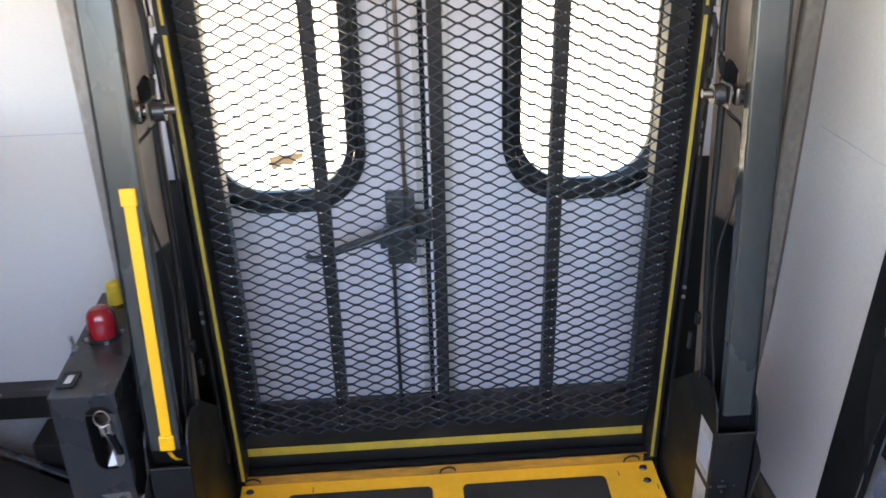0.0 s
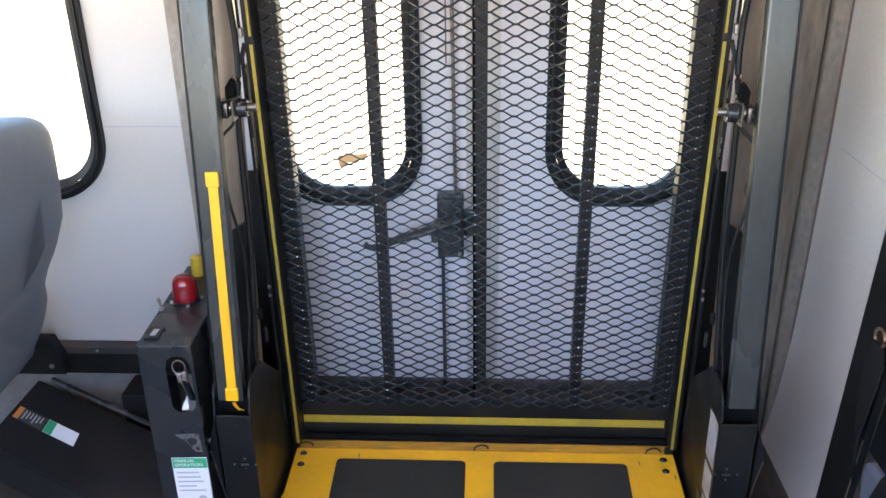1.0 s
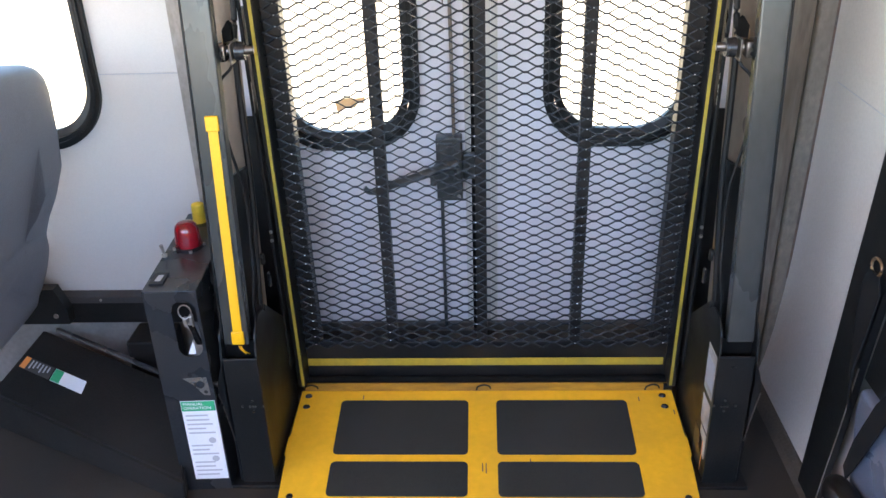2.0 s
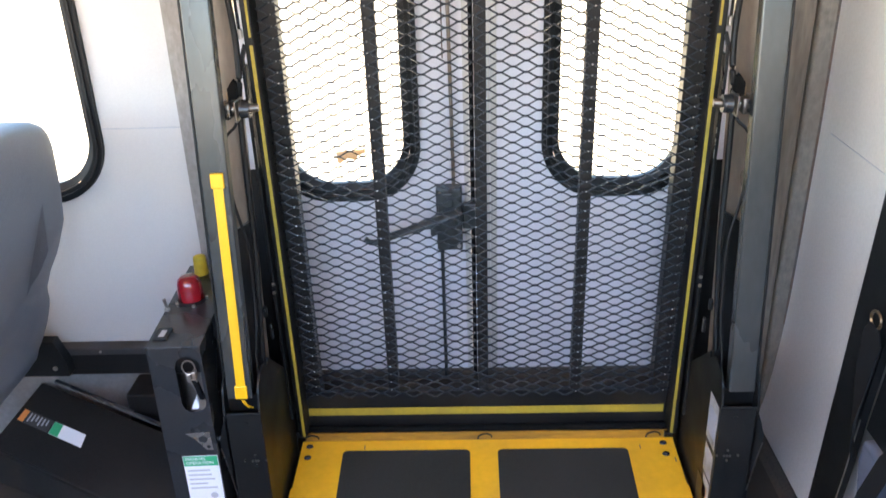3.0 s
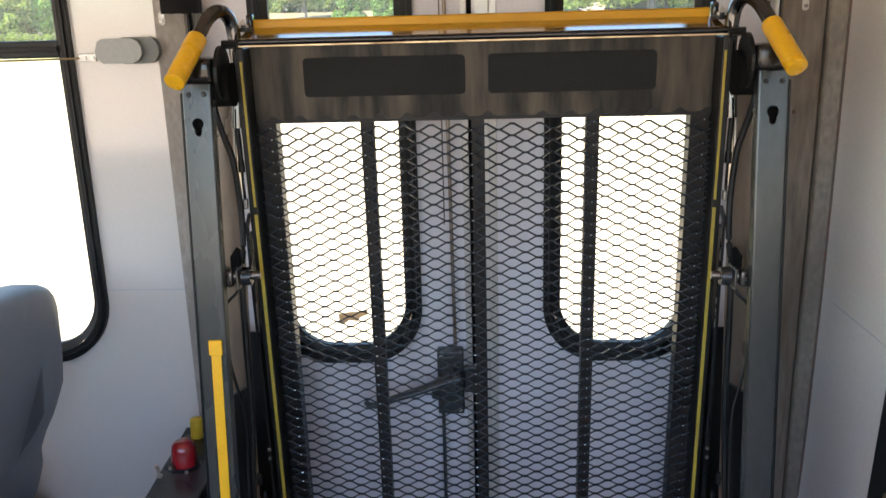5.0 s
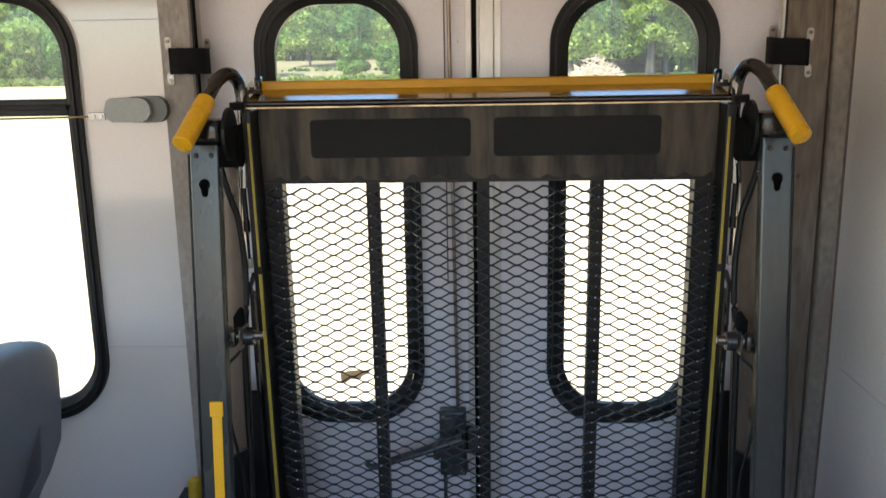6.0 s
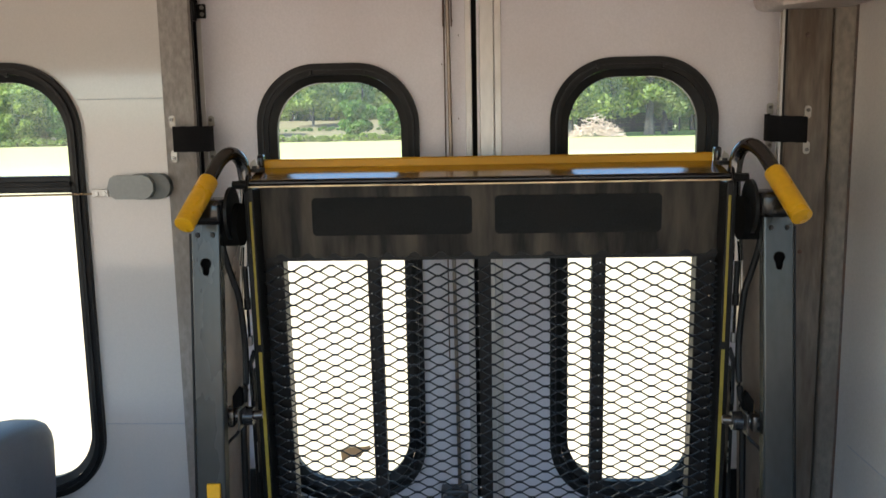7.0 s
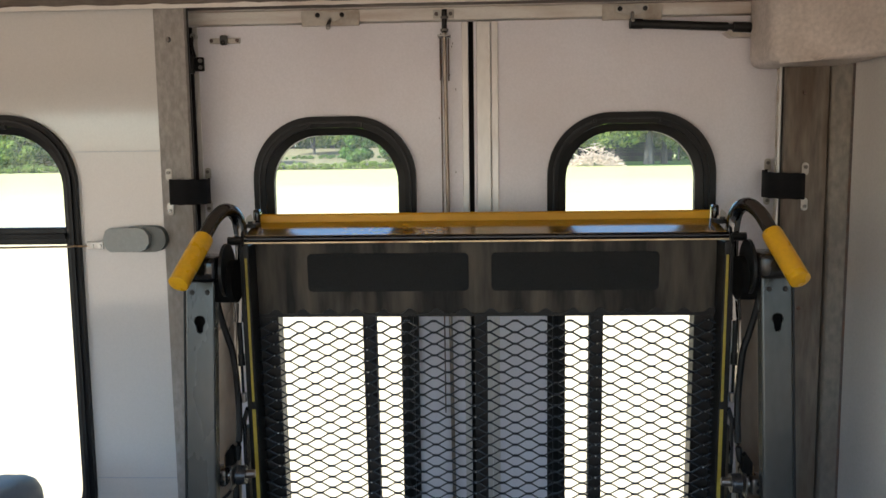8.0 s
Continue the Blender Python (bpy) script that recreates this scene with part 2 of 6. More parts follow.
BARK = mat("tree_bark", (0.075, 0.066, 0.06), 0.9, scale=6, amount=0.4, bump=0.0, stain=(0.14, 0.125, 0.115), stain_amount=0.6, stain_scale=1.5, stretch=(1, 1, 0.2), spec=0.1)
BRUSH = mat("dead_branches", (0.52, 0.39, 0.31), 0.9, scale=4, amount=0.4, bump=0.0, spec=0.1)


def greener_far_off(m, color, y0, y1):
    """Pale warm grass near the bus, its glare put into the colour, turns green towards the trees, in uneven drifts."""
    n, l = m.node_tree.nodes, m.node_tree.links
    b = n["Principled BSDF"]
    old = b.inputs["Base Color"].links[0].from_socket
    tc, sep, noise, add = n.new("ShaderNodeTexCoord"), n.new("ShaderNodeSeparateXYZ"), n.new("ShaderNodeTexNoise"), n.new("ShaderNodeMath")
    noise.inputs["Scale"].default_value = 0.06
    l.new(tc.outputs["Object"], noise.inputs["Vector"])
    l.new(tc.outputs["Object"], sep.inputs["Vector"])
    add.operation = "MULTIPLY_ADD"
    add.inputs[1].default_value = 60.0
    l.new(noise.outputs["Fac"], add.inputs[0])
    l.new(sep.outputs["Y"], add.inputs[2])
    ramp, mix = n.new("ShaderNodeMapRange"), n.new("ShaderNodeMix")
    ramp.inputs["From Min"].default_value, ramp.inputs["From Max"].default_value = y0 + 30, y1 + 30
    l.new(add.outputs["Value"], ramp.inputs["Value"])
    mix.data_type = "RGBA"
    mix.inputs["B"].default_value = (*color, 1)
    l.new(ramp.outputs["Result"], mix.inputs["Factor"])
    l.new(old, mix.inputs["A"])
    l.new(mix.outputs["Result"], b.inputs["Base Color"])


greener_far_off(LAWN, (0.35, 0.335, 0.150), 8, 70)


def leaf_mat(name, dark, light):
    """Leaves that vary one by one and let some light through."""
    m = bpy.data.materials.new(name)
    m.use_nodes = True
    n, l = m.node_tree.nodes, m.node_tree.links
    b = n["Principled BSDF"]
    b.inputs["Roughness"].default_value = 0.6
    geo, ramp = n.new("ShaderNodeNewGeometry"), n.new("ShaderNodeMix")
    ramp.data_type = "RGBA"
    ramp.inputs["A"].default_value, ramp.inputs["B"].default_value = (*dark, 1), (*light, 1)
    l.new(geo.outputs["Random Per Island"], ramp.inputs["Factor"])
    l.new(ramp.outputs["Result"], b.inputs["Base Color"])
    tr, mix = n.new("ShaderNodeBsdfTranslucent"), n.new("ShaderNodeMixShader")
    l.new(ramp.outputs["Result"], tr.inputs["Color"])
    mix.inputs["Fac"].default_value = 0.45
    l.new(b.outputs["BSDF"], mix.inputs[1])
    l.new(tr.outputs["BSDF"], mix.inputs[2])
    l.new(mix.outputs["Shader"], n["Material Output"].inputs["Surface"])
    return m


DRYLEAF = leaf_mat("dry_leaf", (0.66, 0.47, 0.28), (0.80, 0.62, 0.40))
LEAVES = leaf_mat("green_leaves", (0.075, 0.135, 0.022), (0.36, 0.43, 0.085))
LEAVESDEEP = leaf_mat("deep_leaves", (0.040, 0.105, 0.018), (0.19, 0.31, 0.050))
LEAVESPALE = leaf_mat("pale_leaves", (0.15, 0.20, 0.05), (0.34, 0.38, 0.12))

# ---- mesh tools ----
ORIGIN = {}


def root_of(ob):
    while ob.parent:
        ob = ob.parent
    return ob


def thing(name, label, category, at=(0, 0, 0), group="", kind=""):
    """An Empty at the base of a thing; its parts hang under it."""
    e = new(name)
    e.empty_display_size = 0.05
    e.location = at
    ORIGIN[e.name] = Vector(at)
    return tagged(e, label, category, group, kind)


def part(name, bm, material, parent=None, label="", smooth=False, kind=""):
    """Link a bmesh, given in world places, as one mesh object under a thing or part."""
    me = bpy.data.meshes.new(name)
    bmesh.ops.recalc_face_normals(bm, faces=bm.faces)
    if parent:
        bmesh.ops.translate(bm, vec=-ORIGIN.get(root_of(parent).name, Vector()), verts=bm.verts)
    bm.to_mesh(me)
    bm.free()
    me.materials.append(material)
    if smooth:
        me.polygons.foreach_set("use_smooth", [True] * len(me.polygons))
        me.set_sharp_from_angle(angle=radians(38))
    ob = new(name, me)
    if parent:
        ob.parent = parent
    return tagged(ob, label, kind=kind)


def structure(name, bm, material, label, smooth=False):
    return tagged(part(name, bm, material, None, label, smooth), category=name.split("_")[0], kind="structure")


def box(bm, x0, x1, y0, y1, z0, z1, bevel=0.0, seg=2):
    vs = bmesh.ops.create_cube(bm, size=1)["verts"]
    for v in vs:
        v.co = Vector(((x0 + x1) / 2 + v.co.x * (x1 - x0), (y0 + y1) / 2 + v.co.y * (y1 - y0), (z0 + z1) / 2 + v.co.z * (z1 - z0)))
    if bevel:
        es = list({e for v in vs for e in v.link_edges})
        vs = [v for f in bmesh.ops.bevel(bm, geom=es, offset=bevel, segments=seg, affect="EDGES", profile=0.5)["faces"] for v in f.verts]
    return bm


def new_box(*a, **k):
    return box(bmesh.new(), *a, **k)


def cyl(bm, p0, p1, r, r2=None, seg=16, caps=True):
    p0, p1 = Vector(p0), Vector(p1)
    d = p1 - p0
    m = Matrix.Translation((p0 + p1) / 2) @ d.to_track_quat("Z", "Y").to_matrix().to_4x4()
    bmesh.ops.create_cone(bm, cap_ends=caps, segments=seg, radius1=r, radius2=r if r2 is None else r2, depth=d.length, matrix=m)
    return bm


def smooth_path(pts, n=6):
    """Catmull-Rom through the points."""
    pts = [Vector(p) for p in pts]
    ext = [2 * pts[0] - pts[1]] + pts + [2 * pts[-1] - pts[-2]]
    out = []
    for i in range(1, len(ext) - 2):
        a, b, c, d = ext[i - 1:i + 3]
        for k in range(n):
            t = k / n
            out.append(0.5 * (2 * b + (c - a) * t + (2 * a - 5 * b + 4 * c - d) * t * t + (3 * b - a - 3 * c + d) * t ** 3))
    return out + [pts[-1]]


def tube(bm, pts, r, seg=10, n=6, flat=1.0):
    """A round or flattened tube swept along a smooth path."""
    path = smooth_path(pts, n)
    rings = []
    for i, p in enumerate(path):
        d = (path[min(i + 1, len(path) - 1)] - path[max(i - 1, 0)]).normalized()
        up = Vector((0, 0, 1)) if abs(d.z) < 0.95 else Vector((0, 1, 0))
        u = d.cross(up).normalized()
        v = u.cross(d)
        rad = r(i / (len(path) - 1)) if callable(r) else r
        rings.append([bm.verts.new(p + rad * (u * math.cos(2 * math.pi * k / seg) + flat * v * math.sin(2 * math.pi * k / seg))) for k in range(seg)])
    for a, b in zip(rings, rings[1:]):
        for k in range(seg):
            bm.faces.new((a[k], a[(k + 1) % seg], b[(k + 1) % seg], b[k]))
    bm.faces.new(rings[0][::-1])
    bm.faces.new(rings[-1])
    return bm


def prism(bm, outline, place, depth):
    """Extrude a flat outline; place(u, v, d) turns it into the world, d from 0 to depth."""
    a = [bm.verts.new(place(u, v, 0)) for u, v in outline]
    b = [bm.verts.new(place(u, v, depth)) for u, v in outline]
    n = len(a)
    bm.faces.new(a)
    bm.faces.new(b[::-1])
    for i in range(n):
        bm.faces.new((a[i], b[i], b[(i + 1) % n], a[(i + 1) % n]))
    return bm


def rounded(u0, u1, v0, v1, r, n=14):
    """A rounded rectangle, anticlockwise from the lower right corner."""
    out = []
    for cu, cv, a0 in ((u1 - r, v0 + r, -90), (u1 - r, v1 - r, 0), (u0 + r, v1 - r, 90), (u0 + r, v0 + r, 180)):
        for k in range(n + 1):
            a = radians(a0 + 90 * k / n)
            out.append((cu + r * math.cos(a), cv + r * math.sin(a)))
    return out


def ring(bm, outer, inner, place, d0, d1, d0_in=None):
    """A frame between two outlines with the same count of points, from depth d0 to d1."""
    d0_in = d0 if d0_in is None else d0_in
    n = len(outer)
    of, ob = [[bm.verts.new(place(u, v, d)) for u, v in outer] for d in (d0, d1)]
    nf, nb = [[bm.verts.new(place(u, v, d)) for u, v in inner] for d in (d0_in, d1)]
    for i in range(n):
        j = (i + 1) % n
        for q in ((of[i], of[j], nf[j], nf[i]), (ob[j], ob[i], nb[i], nb[j]), (of[j], of[i], ob[i], ob[j]), (nf[i], nf[j], nb[j], nb[i])):
            if len(set(q)) == 4:
                bm.faces.new(q)
    return bm


def sheet_with_hole(bm, u0, u1, v0, v1, hole, place, d0, d1):
    """A rectangular slab with one shaped hole through it."""
    cu, cv = sum(p[0] for p in hole) / len(hole), sum(p[1] for p in hole) / len(hole)
    outer = []
    for u, v in hole:
        du, dv = u - cu, v - cv
        k = min((u1 - cu) / du if du > 1e-9 else (u0 - cu) / du if du < -1e-9 else 1e9, (v1 - cv) / dv if dv > 1e-9 else (v0 - cv) / dv if dv < -1e-9 else 1e9)
        outer.append((cu + du * k, cv + dv * k))
    for c in ((u0, v0), (u1, v0), (u1, v1), (u0, v1)):
        i = min(range(len(outer)), key=lambda i: (outer[i][0] - c[0]) ** 2 + (outer[i][1] - c[1]) ** 2)
        outer[i] = c
    return ring(bm, outer, hole, place, d0, d1)


def facing(u, v, d):
    """Outline in x and z; depth goes towards the outside."""
    return Vector((u, d, v))


# ---- the bus body ----
WALL_Y, DOOR_Y, FAR_Y = 0.275, 0.365, -2.05
TOP = 1.95
FRONT_X = -4.2

floor = structure("floor", new_box(FRONT_X, 0.73, FAR_Y, 0.30, -0.06, 0.0), FLOOR, "black ribbed rubber floor of the bus, scuffed")
bm = bmesh.new()
prism(bm, [(0.668, 0.001), (0.7000, 0.001), (0.7020, 0.016), (0.6960, 0.016), (0.6820, 0.006)], lambda u, v, d: Vector((u, 0.27 - d, v)), 2.2)
structure("baseboard", bm, COVE, "brown worn cove strip between floor and rear wall")

# side wall with its tall window
bm = bmesh.new()
sheet_with_hole(bm, -1.95, -0.675, 0.0, TOP, rounded(-1.803, -0.870, 0.675, 1.607, 0.120, 14), facing, WALL_Y, WALL_Y + 0.05)
wall_side = structure("wall_side", bm, WALL, "pale grey laminate side wall beside the lift door")
# unseen wall towards the front, its window opening added to let in daylight
box_far = bmesh.new()
sheet_with_hole(box_far, -3.2, -1.95, 0.0, TOP, rounded(-3.0, -2.1, 0.672, 1.612, 0.115), facing, WALL_Y, WALL_Y + 0.05)
box(box_far, FRONT_X, -3.2, WALL_Y, WALL_Y + 0.05, 0, TOP)
structure("wall_side_front", box_far, WALL, "pale grey laminate side wall towards the front")
for z, x0 in ((0.831, -0.859), (1.544, -0.859)):
    part("panel_joint", new_box(x0, -0.676, WALL_Y - 0.0012, WALL_Y + 0.001, z - 0.0008, z + 0.0008), GREYINK, wall_side, "thin dark joint between wall panels")
# added sheet: the shade below the seat rail painted as darker grey wall
tagged(structure("kick_panel", new_box(-2.6, -0.700, WALL_Y - 0.0022, WALL_Y - 0.0002, 0.0, 0.1995), WALLSHADE, "darker grey sheet below the seat rail, standing in for shade"), category="wall panel", kind="structure")
# far side of the bus, behind the camera; its beige tint warms the light
for i, wx in enumerate((-3.05, -1.9, -0.75, 0.25)):
    bm = bmesh.new()
    a, b = (FRONT_X, -2.475, -1.325, -0.25)[i], (-2.475, -1.325, -0.25, 0.82)[i]
    sheet_with_hole(bm, a, b, 0.0, TOP, rounded(wx - 0.46, wx + 0.46, 0.80, 1.74, 0.11), facing, FAR_Y - 0.05, FAR_Y)
    structure("wall_far_%d" % (i + 1), bm, FARWALL, "unseen far side wall, beige to throw back warm light")
# unseen front wall: the added opening brightens the rear wall
bm = bmesh.new()
sheet_with_hole(bm, FAR_Y, 0.30, 0.0, TOP, rounded(-1.80, 0.02, 0.78, 1.62, 0.12), lambda u, v, d: Vector((FRONT_X - d, u, v)), 0.0, 0.05)
structure("wall_front", bm, FARWALL, "unseen beige front wall, windscreen opening added to light the rear wall")
# unseen ceiling, tinted beige so that its bounce warms the upper walls
structure("ceiling", new_box(FRONT_X - 0.05, 0.82, FAR_Y, 0.261, TOP, TOP + 0.05), CEILING, "unseen ceiling of the bus, beige to bounce warm light")
# rear wall, leaning in at its foot
bm = bmesh.new()
prof = [(0.700, 0.0), (0.7035, 0.02), (0.716, 0.08), (0.727, 0.16), (0.736, 0.27), (0.741, 0.38), (0.744, 0.50), (0.748, 0.80), (0.750, TOP), (0.82, TOP), (0.82, 0.0)]
bend = ((0.270, -0.0045), (0.262, -0.0030), (0.25, -0.0016), (0.235, -0.0006), (0.21, 0.0), (-2.052, 0.0))
cols = [[bm.verts.new((u + (dx if u < 0.8 else 0), y, v)) for u, v in prof] for y, dx in bend]
for p, q in zip(cols, cols[1:]):
    for i in range(len(prof)):
        j = (i + 1) % len(prof)
        bm.faces.new((p[i], p[j], q[j], q[i]))
bm.faces.new(cols[0]), bm.faces.new(cols[-1][::-1])
wall_rear = structure("wall_rear", bm, PARTITION, "off-white fibreglass rear wall panel, scuffed low down", True)
part("panel_joint", new_box(0.7470, 0.7490, -0.55, 0.225, 0.797, 0.7985), GREYINK, wall_rear, "thin joint between rear wall panels")
bm = prism(bmesh.new(), [(0.7305, 0.30), (0.7345, 0.50), (0.7390, 0.80), (0.7410, TOP - 0.001), (0.7452, TOP - 0.001), (0.7432, 0.80), (0.7392, 0.50), (0.7348, 0.30)], lambda u, v, d: Vector((u, 0.2690 + d, v)), 0.0030)
part("sealant_seam", bm, RUST, wall_rear, "dark brown sealant seam along the corner")

# frame of the lift door opening
bm = bmesh.new()
prism(bm, [(-0.674, WALL_Y - 0.004), (-0.611, WALL_Y - 0.004), (-0.605, WALL_Y + 0.004), (-0.645, DOOR_Y - 0.003), (-0.70, DOOR_Y - 0.003), (-0.70, WALL_Y + 0.06), (-0.674, WALL_Y + 0.06)],
      lambda u, v, d: Vector((u, v, d)), TOP)
jamb = structure("door_jamb", bm, JAMB, "mottled grey fibreglass door jamb")
bm = bmesh.new()
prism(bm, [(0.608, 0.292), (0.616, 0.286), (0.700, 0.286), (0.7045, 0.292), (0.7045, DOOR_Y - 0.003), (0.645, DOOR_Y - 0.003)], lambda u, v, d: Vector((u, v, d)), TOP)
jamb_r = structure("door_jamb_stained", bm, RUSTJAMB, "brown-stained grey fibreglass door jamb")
bm = bmesh.new()
prism(bm, [(0.7050, 0.30), (0.7050, 0.281), (0.709, 0.277), (0.738, 0.2715), (0.7440, 0.2715), (0.7600, 0.2755), (0.7600, 0.36), (0.705, 0.36)], lambda u, v, d: Vector((u, v, d)), TOP)
# hidden filler added to block the light leak beside the rear wall
structure("wall_corner", new_box(0.7610, 0.82, 0.2715, 0.42, 0.0, TOP), JAMB, "unseen filler behind the moulding, added to stop daylight leaking in")
structure("trim", bm, TRIMGREY, "grey corner moulding between jamb and rear wall")
part("edge_trim", new_box(0.6030, 0.6080, 0.2895, 0.2915, 0.0, TOP - 0.001, 0.0005), ALU, jamb_r, "thin cream edge trim")
part("edge_seal", new_box(0.6085, 0.6110, 0.2860, 0.2895, 0.0, TOP - 0.001), RUBBER, jamb_r, "thin black seal")
part("edge_trim", new_box(-0.6058, -0.6035, WALL_Y - 0.0030, WALL_Y + 0.004, 0.0, 1.839, 0.0005), RUBBER, jamb, "thin dark jamb edge")
part("screw", cyl(bmesh.new(), (-0.645, WALL_Y - 0.004, 1.771), (-0.645, WALL_Y - 0.007, 1.771), 0.006, 0.004, 10), TABSTEEL, jamb)
for x, z in ((0.653, 1.643), (0.655, 1.20)):
    part("screw", cyl(bmesh.new(), (x, 0.286, z), (x, 0.283, z), 0.005, 0.004, 10), RUST, jamb_r)
# header over the doors and the rusty edge above it
bm = bmesh.new()
box(bm, -0.700, 0.70, DOOR_Y - 0.012, DOOR_Y + 0.05, 1.811, 1.838, 0.003)
header = structure("door_header", bm, HEADER, "rust-streaked cream metal header over the doors")
part("drip_edge", new_box(-0.70, 0.70, DOOR_Y - 0.022, DOOR_Y + 0.04, 1.8385, 1.848, 0.003), HEADER, header, "chipped cream edge strip")
bm = new_box(-4.2, 0.74, 0.262, 0.45, 1.8400, TOP + 0.05, 0.004)
soffit = structure("soffit", bm, SOFFITEDGE, "rusty brown metal edge above the door header")
random.seed(17)
lip = bmesh.new()
us = [-1.95 + 2.49 * k / 83 for k in range(84)]
prism(lip, [(u, 1.8395 + random.choice((0.0, 0.0, 0.0006, 0.0015, 0.0028))) for u in us] + [(u, 1.8325 + random.uniform(-0.0006, 0.0006)) for u in us[::-1]], lambda u, v, d: Vector((u, 0.2585 + d, v)), 0.0033)
part("chipped_lip", lip, HEADER, soffit, "chipped cream paint along the lower edge")
bm = prism(bmesh.new(), [(0.556, 0.352), (0.556, 0.205), (0.640, 0.185), (0.749, 0.05), (0.749, 0.352)], lambda u, v, d: Vector((u, v, 1.695 + d)), TOP - 1.696)
bmesh.ops.bevel(bm, geom=list(bm.edges), offset=0.022, segments=4, affect="EDGES", profile=0.5)
structure("soffit_corner", bm, SOFFIT, "stained beige moulded fibreglass corner cover", True)
# sill below the doors
structure("door_sill", new_box(-0.70, 0.70, 0.30, DOOR_Y + 0.05, -0.10, 0.0995, 0.003), COVE, "dark worn door sill")


def window(name, u0, u1, v0, v1, y, r, label, rail_z=None, parent=None, w1=0.024, w2=0.0165, k=0.8):
    """A black rubber window surround in two steps, a clear pane and perhaps a cross rail."""
    bm = ring(bmesh.new(), rounded(u0, u1, v0, v1, r), rounded(u0 + w1 * k, u1 - w1 * k, v0 + w1, v1 - w1, r - w1 * 0.8), facing, y - 0.014, y + 0.006, y - 0.010)
    bmesh.ops.bevel(bm, geom=[e for e in bm.edges if e.calc_length() < 1 and len(e.link_faces) == 2 and e.calc_face_angle(0) > 1.0], offset=0.003, segments=2, affect="EDGES")
    if parent:
        win = parent
        part("window_frame", bm, RUBBER, parent, "black rubber window surround", True)
    else:
        win = structure(name, bm, RUBBER, label, True)
    a, w = w1 + 0.0005, w1 + w2
    bm = ring(bmesh.new(), rounded(u0 + a * k, u1 - a * k, v0 + a, v1 - a, r - a * 0.8), rounded(u0 + w * k, u1 - w * k, v0 + w, v1 - w, r - w * 0.75), facing, y - 0.004, y + 0.02, y + 0.004)
    part("sash", bm, SASH, win, "dark grey inner window sash", True)
    g = w1 * 0.45
    bm = ring(bmesh.new(), rounded(u0 + g * k, u1 - g * k, v0 + g, v1 - g, r - g * 0.8), rounded(u0 + (g + 0.004) * k, u1 - (g + 0.004) * k, v0 + g + 0.004, v1 - g - 0.004, r - (g + 0.004) * 0.8), facing, y - 0.0165, y - 0.0125)
    part("locking_bead", bm, SASH, win, "thin locking bead in the rubber", True)
    pane = part("pane", prism(bmesh.new(), rounded(u0 + w * k - 0.004, u1 - w * k + 0.004, v0 + w - 0.004, v1 - w + 0.004, r - w * 0.75), facing, 0.004), GLASS, win, "clear glass pane")
    for v in pane.data.vertices:
        v.co.y += y + 0.014
    pane.visible_shadow = False
    if rail_z:
        part("cross_rail", new_box(u0 + w * k - 0.001, u1 - w * k + 0.001, y + 0.002, y + 0.028, rail_z - 0.018, rail_z + 0.018, 0.003), SASH, win, "dark grey cross rail of the sliding window")
        part("rail_lip", new_box(u0 + w * k - 0.001, u1 - w * k + 0.001, y - 0.004, y + 0.0015, rail_z - 0.005, rail_z + 0.006, 0.001), RUBBER, win)
    return win


win_side = window("window_1", -1.818, -0.855, 0.659, 1.623, WALL_Y, 0.145, "tall side window with a black surround and a sliding upper pane", 1.366, k=0.88)
for x in (-1.00, -1.55):
    part("vent_clip", new_box(x - 0.004, x + 0.004, WALL_Y - 0.018, WALL_Y - 0.012, 1.593, 1.602, 0.001), BLACK, win_side)

# ---- the pair of lift doors ----
for i, (x0, x1, w0, w1) in enumerate(((-0.655, -0.0285, -0.500, -0.1445), (-0.0175, 0.650, 0.1395, 0.4975))):
    bm = bmesh.new()
    hole = rounded(w0 + 0.02, w1 - 0.02, 0.635, 1.593, 0.115)
    sheet_with_hole(bm, x0, x1, 0.10, 1.809, hole, facing, DOOR_Y, DOOR_Y + 0.035)
    leaf = structure("door_%d" % (i + 1), bm, DOORWHITE, ("closed pinkish-white door leaf with lock rods and lever", "closed pinkish-white door leaf with aluminium edge strips")[i])
    window("", w0, w1, 0.614, 1.613, DOOR_Y, 0.135, "", parent=leaf, k=1.0)
    part("bottom_seal", new_box(x0, x1, DOOR_Y - 0.010, DOOR_Y - 0.0005, 0.10, 0.128, 0.002), COVE, leaf, "dirty brown door bottom seal")
    for x in ((-0.376, -0.263) if i == 0 else (w0 + 0.10, w0 + 0.24)):
        part("frame_clip", new_box(x - 0.003, x + 0.003, DOOR_Y - 0.019, DOOR_Y - 0.012, 1.590, 1.599, 0.001), BLACK, leaf)
door_l, door_r = bpy.data.objects["door_1"], bpy.data.objects["door_2"]
part("edge_strip", new_box(-0.0425, -0.0290, DOOR_Y - 0.004, DOOR_Y - 0.0005, 0.129, 1.808, 0.001), ALU, door_l, "aluminium edge strip")
part("edge_strip", new_box(-0.0115, 0.0190, DOOR_Y - 0.008, DOOR_Y - 0.0005, 0.129, 1.808, 0.0015), ALU, door_r, "wide aluminium overlap strip")
part("edge_strip", new_box(0.0200, 0.0350, DOOR_Y - 0.004, DOOR_Y - 0.0005, 0.129, 1.808, 0.001), ALU, door_r, "narrow aluminium strip")
part("gasket", new_box(-0.0283, -0.0177, DOOR_Y + 0.004, DOOR_Y + 0.03, 0.10, 1.809), DARK, door_r, "black rubber gasket between the leaves")
